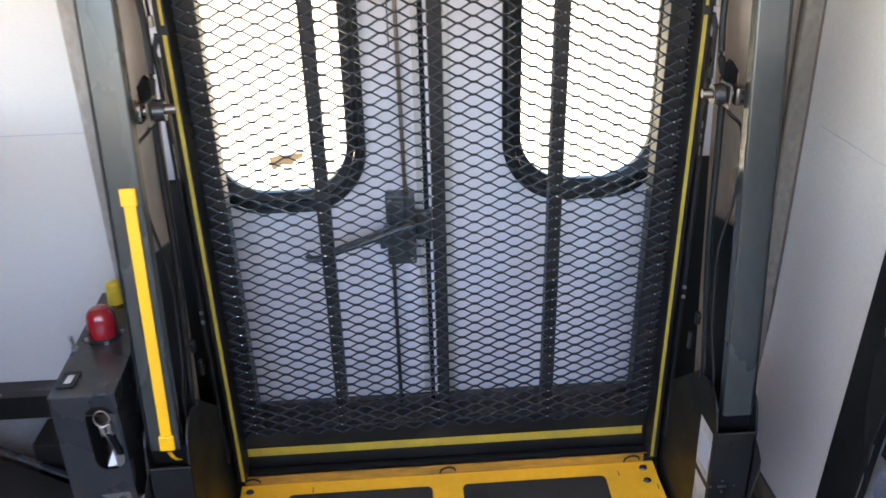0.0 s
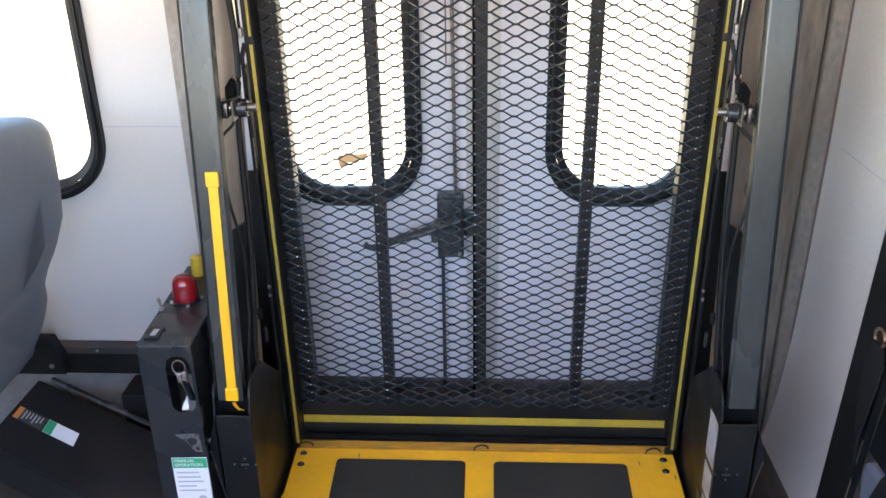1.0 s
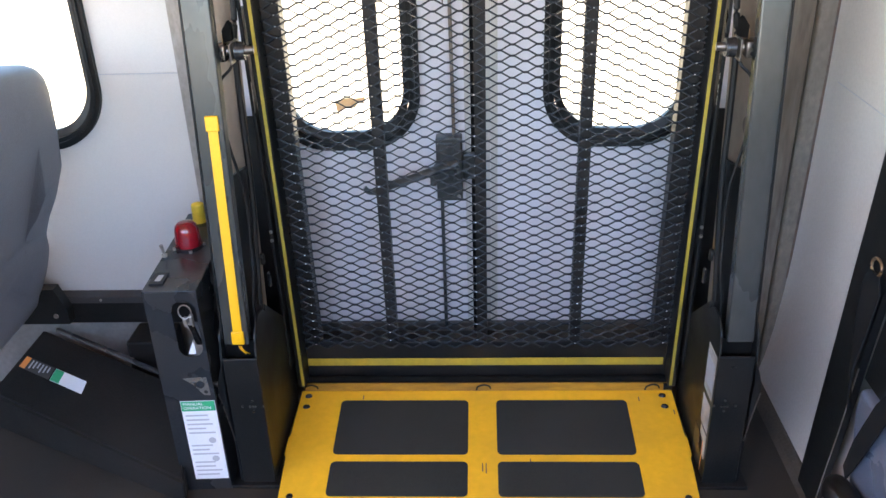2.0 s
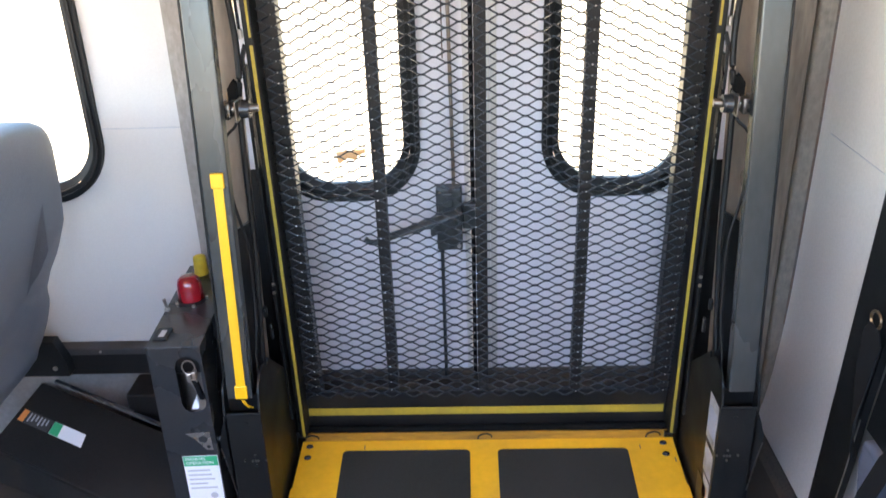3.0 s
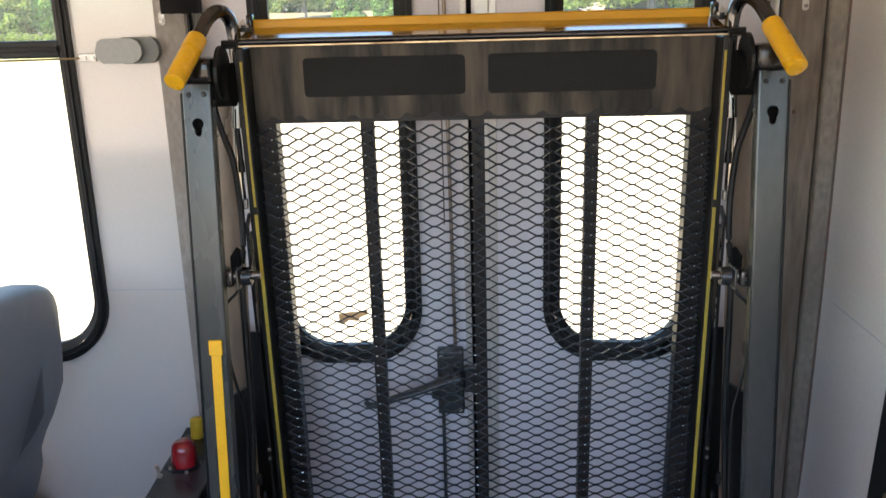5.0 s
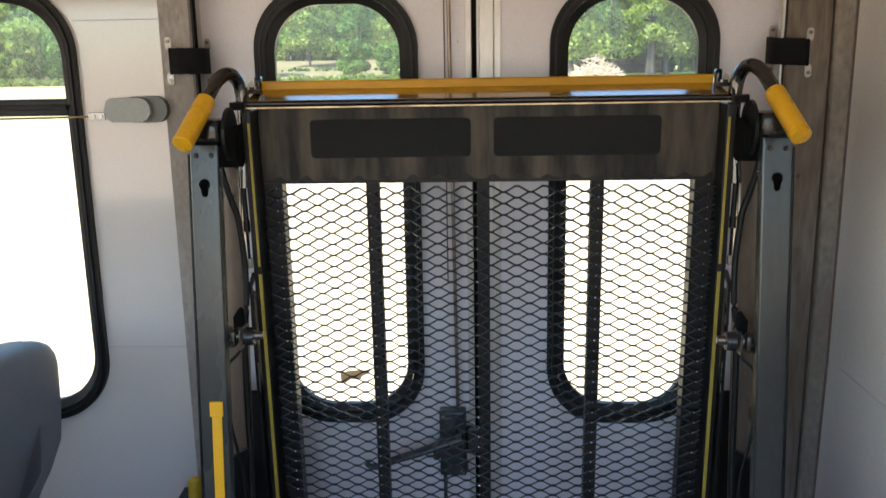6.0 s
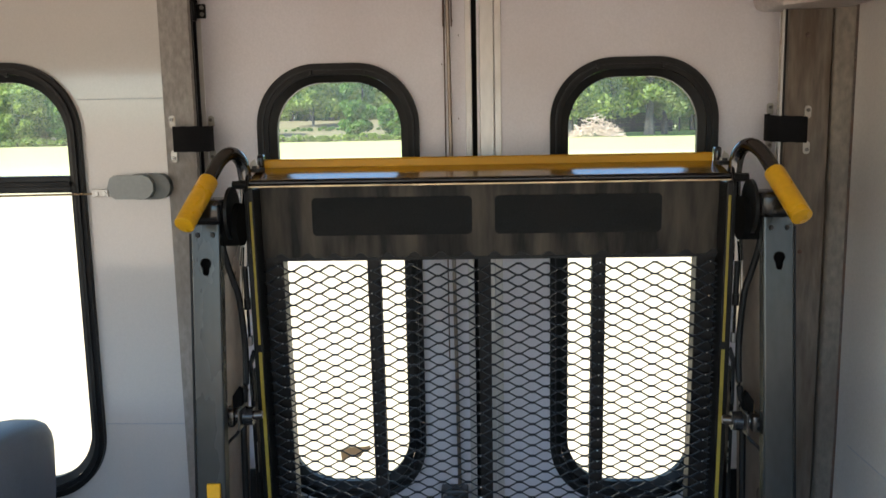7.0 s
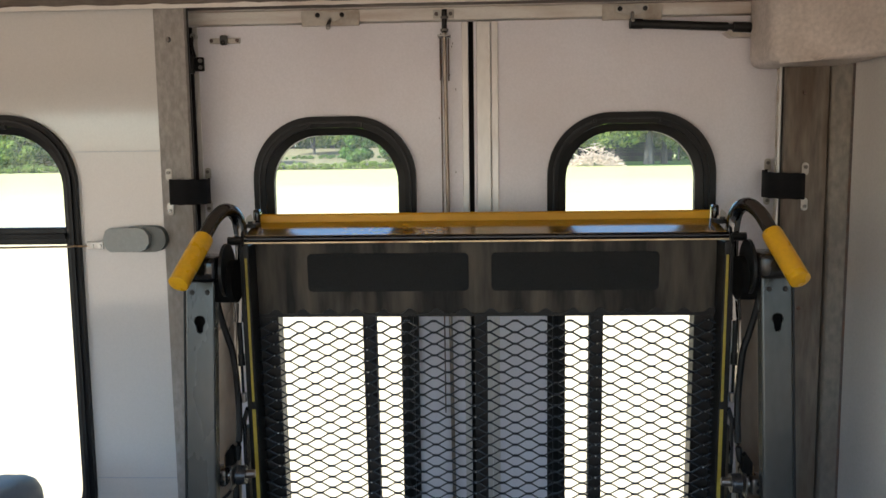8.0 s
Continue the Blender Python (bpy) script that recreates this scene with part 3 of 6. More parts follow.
part("hinge_seal", new_box(-0.6440, -0.6250, DOOR_Y - 0.006, DOOR_Y - 0.0005, 0.129, 1.808, 0.001), RUBBER, door_l, "black rubber hinge seal")
part("edge_strip", new_box(-0.6245, -0.6140, DOOR_Y - 0.004, DOOR_Y - 0.0005, 0.129, 1.808, 0.001), ALU, door_l, "cream hinge-side edge strip")
part("edge_strip", new_box(0.6225, 0.6300, DOOR_Y - 0.004, DOOR_Y - 0.0005, 0.129, 1.808, 0.001), HEADER, door_r, "cream hinge-side edge strip")

# lock case, lever and rods on the first leaf
LX, LZ = -0.080, 0.577
bm = new_box(LX - 0.031, LX + 0.031, DOOR_Y - 0.040, DOOR_Y - 0.0005, LZ - 0.086, LZ + 0.074, 0.004)
lock = part("lock_case", bm, ARM, door_l, "grey steel lock case")
part("lock_cover", new_box(LX - 0.026, LX + 0.010, DOOR_Y - 0.046, DOOR_Y - 0.0405, LZ - 0.02, LZ + 0.064, 0.003), ARM, lock)
part("lock_lug", new_box(LX - 0.047, LX - 0.0315, DOOR_Y - 0.036, DOOR_Y - 0.006, LZ - 0.050, LZ - 0.012, 0.004), ARM, lock)
part("lock_boss", cyl(bmesh.new(), (LX - 0.012, DOOR_Y - 0.0405, LZ - 0.01), (LX - 0.012, DOOR_Y - 0.062, LZ - 0.01), 0.030, 0.026, 20), ARM, lock, smooth=True)
part("latch_tongue", new_box(LX + 0.0315, LX + 0.066, DOOR_Y - 0.030, DOOR_Y - 0.010, LZ - 0.035, LZ + 0.03, 0.004), ARM, lock)
part("lever", tube(bmesh.new(), [(LX + 0.022, DOOR_Y - 0.066, LZ + 0.022), (LX - 0.030, DOOR_Y - 0.070, LZ + 0.006), (LX - 0.080, DOOR_Y - 0.076, LZ - 0.010), (LX - 0.130, DOOR_Y - 0.082, LZ - 0.024), (LX - 0.165, DOOR_Y - 0.085, LZ - 0.038),
     (LX - 0.188, DOOR_Y - 0.085, LZ - 0.040), (LX - 0.200, DOOR_Y - 0.085, LZ - 0.030)], lambda t: 0.0150 - 0.0075 * t, 10, 5, 0.8), ARM, lock, "grey steel lever with a hooked end", True)
# added collar makes the glint near the lever's hooked end
part("lever_glint", cyl(bmesh.new(), (LX - 0.156, DOOR_Y - 0.089, LZ - 0.030), (LX - 0.140, DOOR_Y - 0.087, LZ - 0.023), 0.0085, seg=12), TABSTEEL, lock, "steel collar standing in for a glint", True)
for dx, dz in ((0.022, -0.074), (-0.022, 0.062)):
    part("lock_screw", cyl(bmesh.new(), (LX + dx, DOOR_Y - 0.0405, LZ + dz), (LX + dx, DOOR_Y - 0.044, LZ + dz), 0.005, seg=10), STEEL, lock)
part("lock_rod", cyl(bmesh.new(), (LX + 0.012, DOOR_Y - 0.018, LZ + 0.075), (LX + 0.001, DOOR_Y - 0.018, 1.818), 0.0043, seg=10), ROD, door_l, "tarnished brass-coloured lock rod", True)
part("lock_rod", cyl(bmesh.new(), (LX - 0.020, DOOR_Y - 0.018, LZ - 0.087), (LX - 0.020, DOOR_Y - 0.018, 0.115), 0.0046, seg=10), ARM, door_l, "grey steel lower lock rod", True)
part("rust_streak", new_box(LX - 0.0085, LX - 0.0055, DOOR_Y - 0.0011, DOOR_Y - 0.0003, 0.95, 1.785), RUST, door_l, "brown rust streak beside the rod")
part("rod_guide", new_box(LX - 0.013, LX + 0.015, DOOR_Y - 0.030, DOOR_Y - 0.0005, 1.775, 1.779, 0.001), STEEL, door_l)
for dx in (-0.0095, 0.0085):
    part("rod_bracket", new_box(LX + 0.001 + dx - 0.0012, LX + 0.001 + dx + 0.0012, DOOR_Y - 0.012, DOOR_Y - 0.0005, 1.685, 1.774, 0.0005), RUST, door_l, "rusty rod bracket")
bm = new_box(LX - 0.022, LX + 0.022, DOOR_Y - 0.017, DOOR_Y - 0.0125, 1.814, 1.832, 0.001)
keeper = part("rod_keeper", bm, GALV, header, "steel keeper plate for the lock rod")
part("keeper_tube", cyl(bmesh.new(), (LX + 0.002, DOOR_Y - 0.024, 1.783), (LX + 0.002, DOOR_Y - 0.024, 1.831), 0.0058, seg=12), BLACKGLOSS, keeper, smooth=True)
for z in (1.786, 1.812):
    part("keeper_collar", cyl(bmesh.new(), (LX + 0.002, DOOR_Y - 0.024, z), (LX + 0.002, DOOR_Y - 0.024, z + 0.005), 0.0085, seg=14), TABSTEEL, keeper, smooth=True)
for dx in (-0.015, 0.015):
    part("screw", cyl(bmesh.new(), (LX + dx, DOOR_Y - 0.017, 1.823), (LX + dx, DOOR_Y - 0.0195, 1.823), 0.0042, seg=10), RUST, keeper)
random.seed(5)
for k in range(7):
    x, z = LX + random.uniform(-0.014, 0.026), random.uniform(1.45, 1.78)
    part("rust_spot", prism(bmesh.new(), [(x - 0.0008, z), (x + 0.0010, z + 0.001), (x + 0.0009, z + 0.004), (x - 0.0004, z + 0.005)], lambda u, v, d: Vector((u, DOOR_Y - 0.0004 - d, v)), 0.0004), RUST, door_l)


def header_catch(x, z, tilt):
    """A pressed-steel catch on a plate with a ball stud."""
    plate = part("catch_plate", new_box(x - 0.062, x + 0.062, DOOR_Y - 0.0165, DOOR_Y - 0.0125, z - 0.018, z + 0.014, 0.001), CATCHPLATE, header, "cream backing plate of a catch")
    bm = bmesh.new()
    prism(bm, [(x - 0.034, z + 0.010), (x + 0.032, z + 0.010 + tilt), (x + 0.034, z - 0.001 + tilt), (x + 0.012, z - 0.008), (x - 0.012, z - 0.008), (x - 0.034, z - 0.001)], lambda u, v, d: Vector((u, DOOR_Y - 0.0170 - d, v)), 0.004)
    part("catch", bm, GALV, plate)
    for dx in (-0.026, 0.026):
        part("screw", cyl(bmesh.new(), (x + dx, DOOR_Y - 0.0212, z + 0.004), (x + dx, DOOR_Y - 0.024, z + 0.004), 0.0052, seg=10), RUBBER, plate)
    bm = cyl(bmesh.new(), (x, DOOR_Y - 0.021, z - 0.004), (x - 0.002, DOOR_Y - 0.034, z - 0.020), 0.004, seg=10)
    bmesh.ops.create_uvsphere(bm, u_segments=10, v_segments=8, radius=0.0055, matrix=Matrix.Translation((x - 0.002, DOOR_Y - 0.035, z - 0.023)))
    part("ball_stud", bm, STEEL, plate, smooth=True)


header_catch(-0.321, 1.821, 0.0)
header_catch(0.315, 1.821, 0.004)
# small catch on the first leaf
bm = new_box(-0.5870, -0.5200, DOOR_Y - 0.006, DOOR_Y - 0.0005, 1.7720, 1.7840, 0.002)
catch = part("door_catch", bm, GALV, door_l, "small steel ball catch")
part("catch_body", new_box(-0.5620, -0.5460, DOOR_Y - 0.018, DOOR_Y - 0.0065, 1.7680, 1.7890, 0.004), ARM, catch)
bm = bmesh.new()
bmesh.ops.create_uvsphere(bm, u_segments=10, v_segments=8, radius=0.006, matrix=Matrix.Translation((-0.5530, DOOR_Y - 0.022, 1.7720)))
part("catch_ball", bm, BLACKGLOSS, catch, smooth=True)
for x in (-0.5820, -0.5260):
    part("screw", cyl(bmesh.new(), (x, DOOR_Y - 0.0065, 1.7780), (x, DOOR_Y - 0.009, 1.7780), 0.004, seg=10), RUST, catch)
# hinge and its gas stay
hinge = part("hinge", new_box(-0.6230, -0.6000, DOOR_Y - 0.012, DOOR_Y - 0.0045, 1.7140, 1.7440, 0.002), BLACK, door_l, "black steel hinge bracket")
part("hinge_barrel", cyl(bmesh.new(), (-0.6270, DOOR_Y - 0.014, 1.7090), (-0.6270, DOOR_Y - 0.014, 1.7490), 0.008, seg=12), BLACK, hinge, smooth=True)
for z in (1.7220, 1.7360):
    part("screw", cyl(bmesh.new(), (-0.6070, DOOR_Y - 0.0125, z), (-0.6070, DOOR_Y - 0.015, z), 0.0045, seg=10), STEEL, hinge)
part("stay_pin", cyl(bmesh.new(), (-0.6190, DOOR_Y - 0.001, 1.7880), (-0.6190, DOOR_Y - 0.018, 1.7880), 0.006, seg=12), STEEL, hinge)
part("stay_rod", tube(bmesh.new(), [(-0.6200, DOOR_Y - 0.016, 1.7870), (-0.6220, DOOR_Y - 0.016, 1.7670), (-0.6170, DOOR_Y - 0.014, 1.7440)], 0.003, 6, 3), BLACK, hinge)

stay = thing("gas_strut", "black gas strut fixed along the top of the door leaf", "gas strut", (0.3070, DOOR_Y - 0.03, 1.7825))
part("cylinder", cyl(bmesh.new(), (0.3330, DOOR_Y - 0.030, 1.7920), (0.5090, DOOR_Y - 0.030, 1.7830), 0.0090, seg=14), BLACK, stay, smooth=True)
part("rod", cyl(bmesh.new(), (0.5090, DOOR_Y - 0.030, 1.7830), (0.5340, DOOR_Y - 0.030, 1.7820), 0.0060, seg=10), BLACK, stay, smooth=True)
part("end_fitting", cyl(bmesh.new(), (0.3080, DOOR_Y - 0.030, 1.7930), (0.3340, DOOR_Y - 0.030, 1.7920), 0.0105, seg=12), BLACK, stay, smooth=True)
part("end_fitting", cyl(bmesh.new(), (0.5210, DOOR_Y - 0.030, 1.7825), (0.5610, DOOR_Y - 0.030, 1.7805), 0.0105, seg=12), BLACK, stay, smooth=True)
part("bracket", prism(bmesh.new(), [(0.5040, 1.7725), (0.5160, 1.7755), (0.5650, 1.7655), (0.5650, 1.7615), (0.5190, 1.7625)], lambda u, v, d: Vector((u, DOOR_Y - 0.028 + d, v)), 0.026), GALV, stay, "bent steel bracket")
part("bracket", new_box(0.3130, 0.3270, DOOR_Y - 0.026, DOOR_Y - 0.0005, 1.7885, 1.7985, 0.002), GALV, stay)


def door_strap(line, z, dz):
    """A short black webbing limit strap, bowed over the hinge gap, with steel tabs at its four corners."""
    (x0, y0), (x1, y1) = line[0], line[-1]
    t = thing("door_strap", "short black webbing strap screwed across the door hinge gap", "strap", ((x0 + x1) / 2, (y0 + y1) / 2, z), "door limit straps")
    bm = bmesh.new()
    path = smooth_path([(x, y, 0) for x, y in line], 5)
    cols = []
    for i, p in enumerate(path):
        zz = z + dz * i / (len(path) - 1)
        w = 0.0265 + 0.0006 * math.sin(i * 1.7)
        cols.append([bm.verts.new((p.x, p.y + d, zz + h)) for d, h in ((0, -w), (0, w), (0.0035, w), (0.0035, -w))])
    for a, b in zip(cols, cols[1:]):
        for k in range(4):
            bm.faces.new((a[k], a[(k + 1) % 4], b[(k + 1) % 4], b[k]))
    bm.faces.new(cols[0]), bm.faces.new(cols[-1][::-1])
    part("webbing", bm, WEBBING, t, smooth=True)
    for f, x, y in ((0, x0, y0), (1, x1, y1)):
        for s in (-1, 1):
            zc = z + dz * f + s * 0.036
            tab = part("tab", prism(bmesh.new(), rounded(x - 0.0065, x + 0.0065, zc - 0.013, zc + 0.013, 0.006, 4), lambda u, v, d, y=y: Vector((u, y + 0.004 - d, v)), 0.003), GALV, t, "zinc-plated steel tab")
            part("screw", cyl(bmesh.new(), (x, y + 0.001, zc + s * 0.004), (x, y - 0.003, zc + s * 0.004), 0.0038, seg=10), TABSTEEL, tab)
    return t


door_strap([(-0.657, 0.266), (-0.650, 0.258), (-0.618, 0.252), (-0.588, 0.272), (-0.585, 0.310), (-0.602, 0.354)], 1.458, -0.001)
door_strap([(0.606, 0.354), (0.584, 0.320), (0.579, 0.285), (0.600, 0.264), (0.640, 0.268), (0.658, 0.281)], 1.461, -0.008)

# dry leaf caught on the glass of the first leaf
bm = bmesh.new()
prism(bm, [(-0.0350, 0.0115), (-0.0120, 0.0150), (0.0020, 0.0160), (0.0060, 0.0105), (0.0260, 0.0150), (0.0345, 0.0180), (0.0350, 0.0060), (0.0300, 0.0060), (0.0170, 0.0020), (0.0110, -0.0080), (-0.0080, -0.0035), (-0.0270, -0.0180), (-0.0330, -0.0150)],
      lambda u, v, d: Vector((-0.312 + u, DOOR_Y + 0.002 + d + 0.4 * abs(v) + 0.2 * max(0, u), 0.7205 + v)), 0.0008)
bmesh.ops.triangulate(bm, faces=list(bm.faces))
tagged(part("dry_leaf", bm, DRYLEAF, None, "curled pale tan dry leaf on the door window"), category="leaf")

# ---- the folded wheelchair lift ----
lift = thing("wheelchair_lift", "black and yellow wheelchair lift, platform folded upright before the doors", "wheelchair lift", (0, 0.05, 0))


def plat_y(z):
    """Front plane of the upright platform."""
    return 0.188 - 0.048 * z


def arm_y(z):
    """Front plane of the leaning lift arms."""
    return -0.1435 + 0.1156 * z


def leaning(bm, x0, x1, z0, z1, front, depth, bevel=0.0, shift=0.0):
    """A bar whose front follows front(z)."""
    vs = [bm.verts.new((x, front(z) + shift + d, z)) for z in (z0, z1) for d in (0, depth) for x in (x0, x1)]
    a = vs
    for q in ((0, 1, 3, 2), (4, 6, 7, 5), (0, 4, 5, 1), (2, 3, 7, 6), (0, 2, 6, 4), (1, 5, 7, 3)):
        bm.faces.new([a[i] for i in q])
    if bevel:
        es = list({e for v in vs for e in v.link_edges})
        bmesh.ops.bevel(bm, geom=es, offset=bevel, segments=2, affect="EDGES", profile=0.5)
    return bm


def lift_side(s):
    """One side of the lift: base tower, leaning arms, handrail, latch and hose. s is -1 or 1."""
    c = s * 0.5135

    def X(a, b):
        return (min(s * a, s * b), max(s * a, s * b))

    # base tower: front face, cheeks with round ears, feet
    x0, x1 = X(0.469, 0.541)
    tower = part("base_tower", new_box(x0, x1, -0.122, -0.116, 0.0, 0.338, 0.002), BLACK, lift, "black powder-coated base tower bolted to the floor")
    for xi in (0.471, 0.5440):
        xa, xb = X(xi, xi + 0.004)
        outline = [(-0.1155, 0.0), (0.16, 0.0), (0.16, 0.26), (0.03, 0.37), (-0.005, 0.40)]
        outline += [(-0.055 + 0.052 * math.cos(radians(a)), 0.362 + 0.045 * math.sin(radians(a))) for a in range(30, 181, 15)] + [(-0.1155, 0.33)]
        bm = prism(bmesh.new(), outline, lambda u, v, d, xa=xa: Vector((xa + d, u, v)), xb - xa)
        part("cheek", bm, BLACK, tower, "black cheek plate with a rounded ear")
    part("foot_plate", new_box(*X(0.43, 0.565), -0.135, 0.17, 0.0005, 0.010, 0.002), BLACK, tower)
    # thin dark sheet stands in for the shade inside the tower
    part("cavity_shade", new_box(*X(0.4755, 0.5435), -0.085, -0.080, 0.02, 0.36), DARK, tower)
    bend = [(0.5420, 0.325), (0.5480, 0.318), (0.5560, 0.295), (0.5640, 0.266), (0.5640, 0.246), (0.5580, 0.212), (0.5510, 0.165), (0.5450, 0.122), (0.5410, 0.060), (0.5400, 0.012)]
    flange = part("side_flange", prism(bmesh.new(), [(0.5400, 0.325)] + bend[:-1] + [(0.5420, 0.012), (0.5400, 0.012)], lambda u, v, d: Vector((s * u, -0.1155 + d, v)), 0.005), BLACK, tower, "bent black outer flange")
    # thin steel line stands in for the highlight along the bent edge
    part("bright_edge", tube(bmesh.new(), [(s * u, -0.1165, v) for u, v in bend[4:8]], 0.0016, 6, 4), TABSTEEL, flange, "thin steel line for the highlight on the bend", True)
    xm, zc = s * 0.4925, 0.218
    for dx, dz in ((0, 0), (-0.006, 0), (0.006, 0), (-0.022, 0.001), (0.022, 0.001), (0, 0.014), (0, -0.012)):
        part("bolt", cyl(bmesh.new(), (xm + dx, -0.122, zc + dz), (xm + dx, -0.1245, zc + dz), 0.0028, seg=8), TABSTEEL, tower)
    part("bolt", cyl(bmesh.new(), (s * 0.500, -0.122, 0.312), (s * 0.500, -0.124, 0.312), 0.005, seg=10), BLACK, tower)

    # main arm with its keyhole
    a0, a1 = X(0.4865, 0.5400)
    zk = 1.236
    hole = [(c + 0.0105 * math.cos(radians(a)), zk + 0.0105 * math.sin(radians(a))) for a in range(-50, 231, 20)]
    hole += [(c - 0.006, zk - 0.018), (c - 0.003, zk - 0.022), (c + 0.003, zk - 0.022), (c + 0.006, zk - 0.018)]
    bm = bmesh.new()
    leaning(bm, a0 + 0.004, a1 - 0.004, 0.362, 1.19, arm_y, 0.006)
    sheet_with_hole(bm, a0 + 0.004, a1 - 0.004, 1.19, 1.306, hole, lambda u, v, d: Vector((u, arm_y(v) + d, v)), 0.0, 0.006)
    for xa in (a0, a1):
        sgn = 1 if xa == a0 else -1
        pts = [(xa + sgn * (0.004 - 0.004 * math.sin(radians(q))), 0.004 - 0.004 * math.cos(radians(q))) for q in (0, 22, 45, 68, 90)]
        pts += [(xa, 0.024), (xa + sgn * 0.004, 0.024)]
        lo, hi = [[bm.verts.new((u, arm_y(z) + d, z)) for u, d in pts] for z in (0.362, 1.306)]
        bm.faces.new(lo), bm.faces.new(hi[::-1])
        for i in range(len(pts)):
            j = (i + 1) % len(pts)
            bm.faces.new((lo[i], lo[j], hi[j], hi[i]))
    arm = part("lift_arm", bm, ARM, lift, "dark grey-green enamelled steel lift arm with a keyhole-shaped slot")
    # dark sheet behind the keyhole paints the shade inside the arm
    part("arm_hollow_shade", leaning(bmesh.new(), a0 + 0.0045, a1 - 0.0045, 0.363, 1.305, arm_y, 0.004, 0.0, 0.018), DARK, arm)
    for dx in (-0.014, 0.014):
        part("rivet", cyl(bmesh.new(), (c + dx, arm_y(1.288), 1.288), (c + dx, arm_y(1.288) - 0.003, 1.288), 0.005, 0.004, 10), BLACK, arm)
    b0, b1 = X(0.5420, 0.5455)
    part("arm_edge", leaning(bmesh.new(), b0, b1, 0.37, 1.29, arm_y, 0.020, 0.001, 0.006), BLACK, arm)
    # pivot housing above the arm
    cap = part("pivot_housing", new_box(*X(0.478, 0.543), -0.012, 0.070, 1.307, 1.352, 0.010, 3), BLACKGLOSS, lift, "glossy black rounded pivot housing", True)
    part("pivot_hub", cyl(bmesh.new(), (s * 0.4590, 0.060, 1.300), (s * 0.5360, 0.060, 1.300), 0.040, seg=28), DARK, cap, "black pivot hub", True)
    bm = bmesh.new()
    outline = [(0.045 + 0.046 * math.cos(radians(a)), 1.322 + 0.050 * math.sin(radians(a))) for a in range(0, 360, 15)]
    prism(bm, outline, lambda u, v, d: Vector((X(0.4705, 0.4765)[0] + d, u, v)), 0.006)
    part("pivot_cheek", bm, BLACK, cap)
    part("pivot_bolt", cyl(bmesh.new(), (s * 0.4705, 0.045, 1.325), (s * 0.462, 0.045, 1.325), 0.011, seg=6), BLACK, cap)
    # second, inner arm behind
    part("parallel_arm", leaning(bmesh.new(), *X(0.480, 0.540), 0.36, 1.285, arm_y, 0.030, 0.004, 0.115), BRONZE, lift, "brownish steel parallel arm behind")
    # black panel added in front of the lower half of the parallel arm
    bm = prism(bmesh.new(), [(0.4800, 0.0), (0.548, 0.0), (0.548, 0.66), (0.4800, 0.70)], lambda u, v, d: Vector((s * u, arm_y(v) + 0.095 + d, v)), 0.016)
    part("lower_panel", bm, BLACK, lift, "black upright panel added behind the arm")
    # added panel: keeps the gap beside the platform dark
    part("light_block", new_box(*X(0.464, 0.592), 0.236, 0.242, 0.02, 0.74, 0.001), BLACK, lift, "black panel added beside the platform to block light from the door")
    # gas spring in the gap beside the platform: cylinder, end fitting, rod and clips
    spring = part("gas_spring", cyl(bmesh.new(), (s * 0.4715, 0.098, 1.255), (s * 0.4700, 0.100, 1.150), 0.0052, seg=10), BLACK, lift, "slim black gas spring", True)
    part("end_fitting", cyl(bmesh.new(), (s * 0.4702, 0.100, 1.150), (s * 0.4698, 0.1005, 1.128), 0.0066, seg=10), BLACK, spring, smooth=True)
    part("spring_rod", cyl(bmesh.new(), (s * 0.4698, 0.1005, 1.128), (s * 0.4690, 0.1015, 1.070), 0.0028, seg=8), BLACKGLOSS, spring, smooth=True)
    part("spring_clip", new_box(*X(0.4640, 0.4735), 0.094, 0.108, 1.055, 1.074, 0.002), STEEL, spring, "zinc-plated clip")
    for dz in (0.0, 0.010):
        part("spring_pin", cyl(bmesh.new(), (s * 0.4655, 0.096, 1.262 + dz), (s * 0.4770, 0.094, 1.262 + dz), 0.0028, seg=8), STEEL, spring, "shiny pin", True)
    part("spring_fork", new_box(*X(0.4665, 0.4695), 0.088, 0.100, 1.252, 1.288, 0.001), STEEL, spring, "shiny steel fork")
    # kinked bracket that carries the rail below the spring
    part("rail_kink", prism(bmesh.new(), [(0.4575, 1.040), (0.4640, 1.046), (0.4710, 1.024), (0.4710, 0.935), (0.4655, 0.935), (0.4655, 1.016)], lambda u, v, d: Vector((s * u, 0.092 + d, v)), 0.010), CABINET, lift, "bent grey link bar")
    # rail and slot behind the platform edge
    guide = part("guide_rail", leaning(bmesh.new(), *X(0.466, 0.474), 0.14, 1.000, lambda z: 0.13 - 0.03 * z, 0.035, 0.002), BLACK, lift, "black guide rail beside the platform")
    part("bright_edge", leaning(bmesh.new(), *X(0.4655, 0.4668), 0.79, 0.855, lambda z: 0.13 - 0.03 * z, 0.0012, 0.0, -0.0014), STEEL, guide, "short thin steel line along the rail edge")
    for z in (0.515, 0.494):
        part("rail_bolt", cyl(bmesh.new(), (s * 0.4690, 0.113, z), (s * 0.4690, 0.108, z), 0.0044, 0.0030, 8), STEEL, guide)
    part("rail_pad", new_box(*X(0.4700, 0.4765), 0.060, 0.070, 0.405, 0.440, 0.002), CABINET, guide)
    part("rail_bracket", new_box(*X(0.4720, 0.4860), 0.040, 0.052, 0.470, 0.496, 0.004), BLACK, guide)
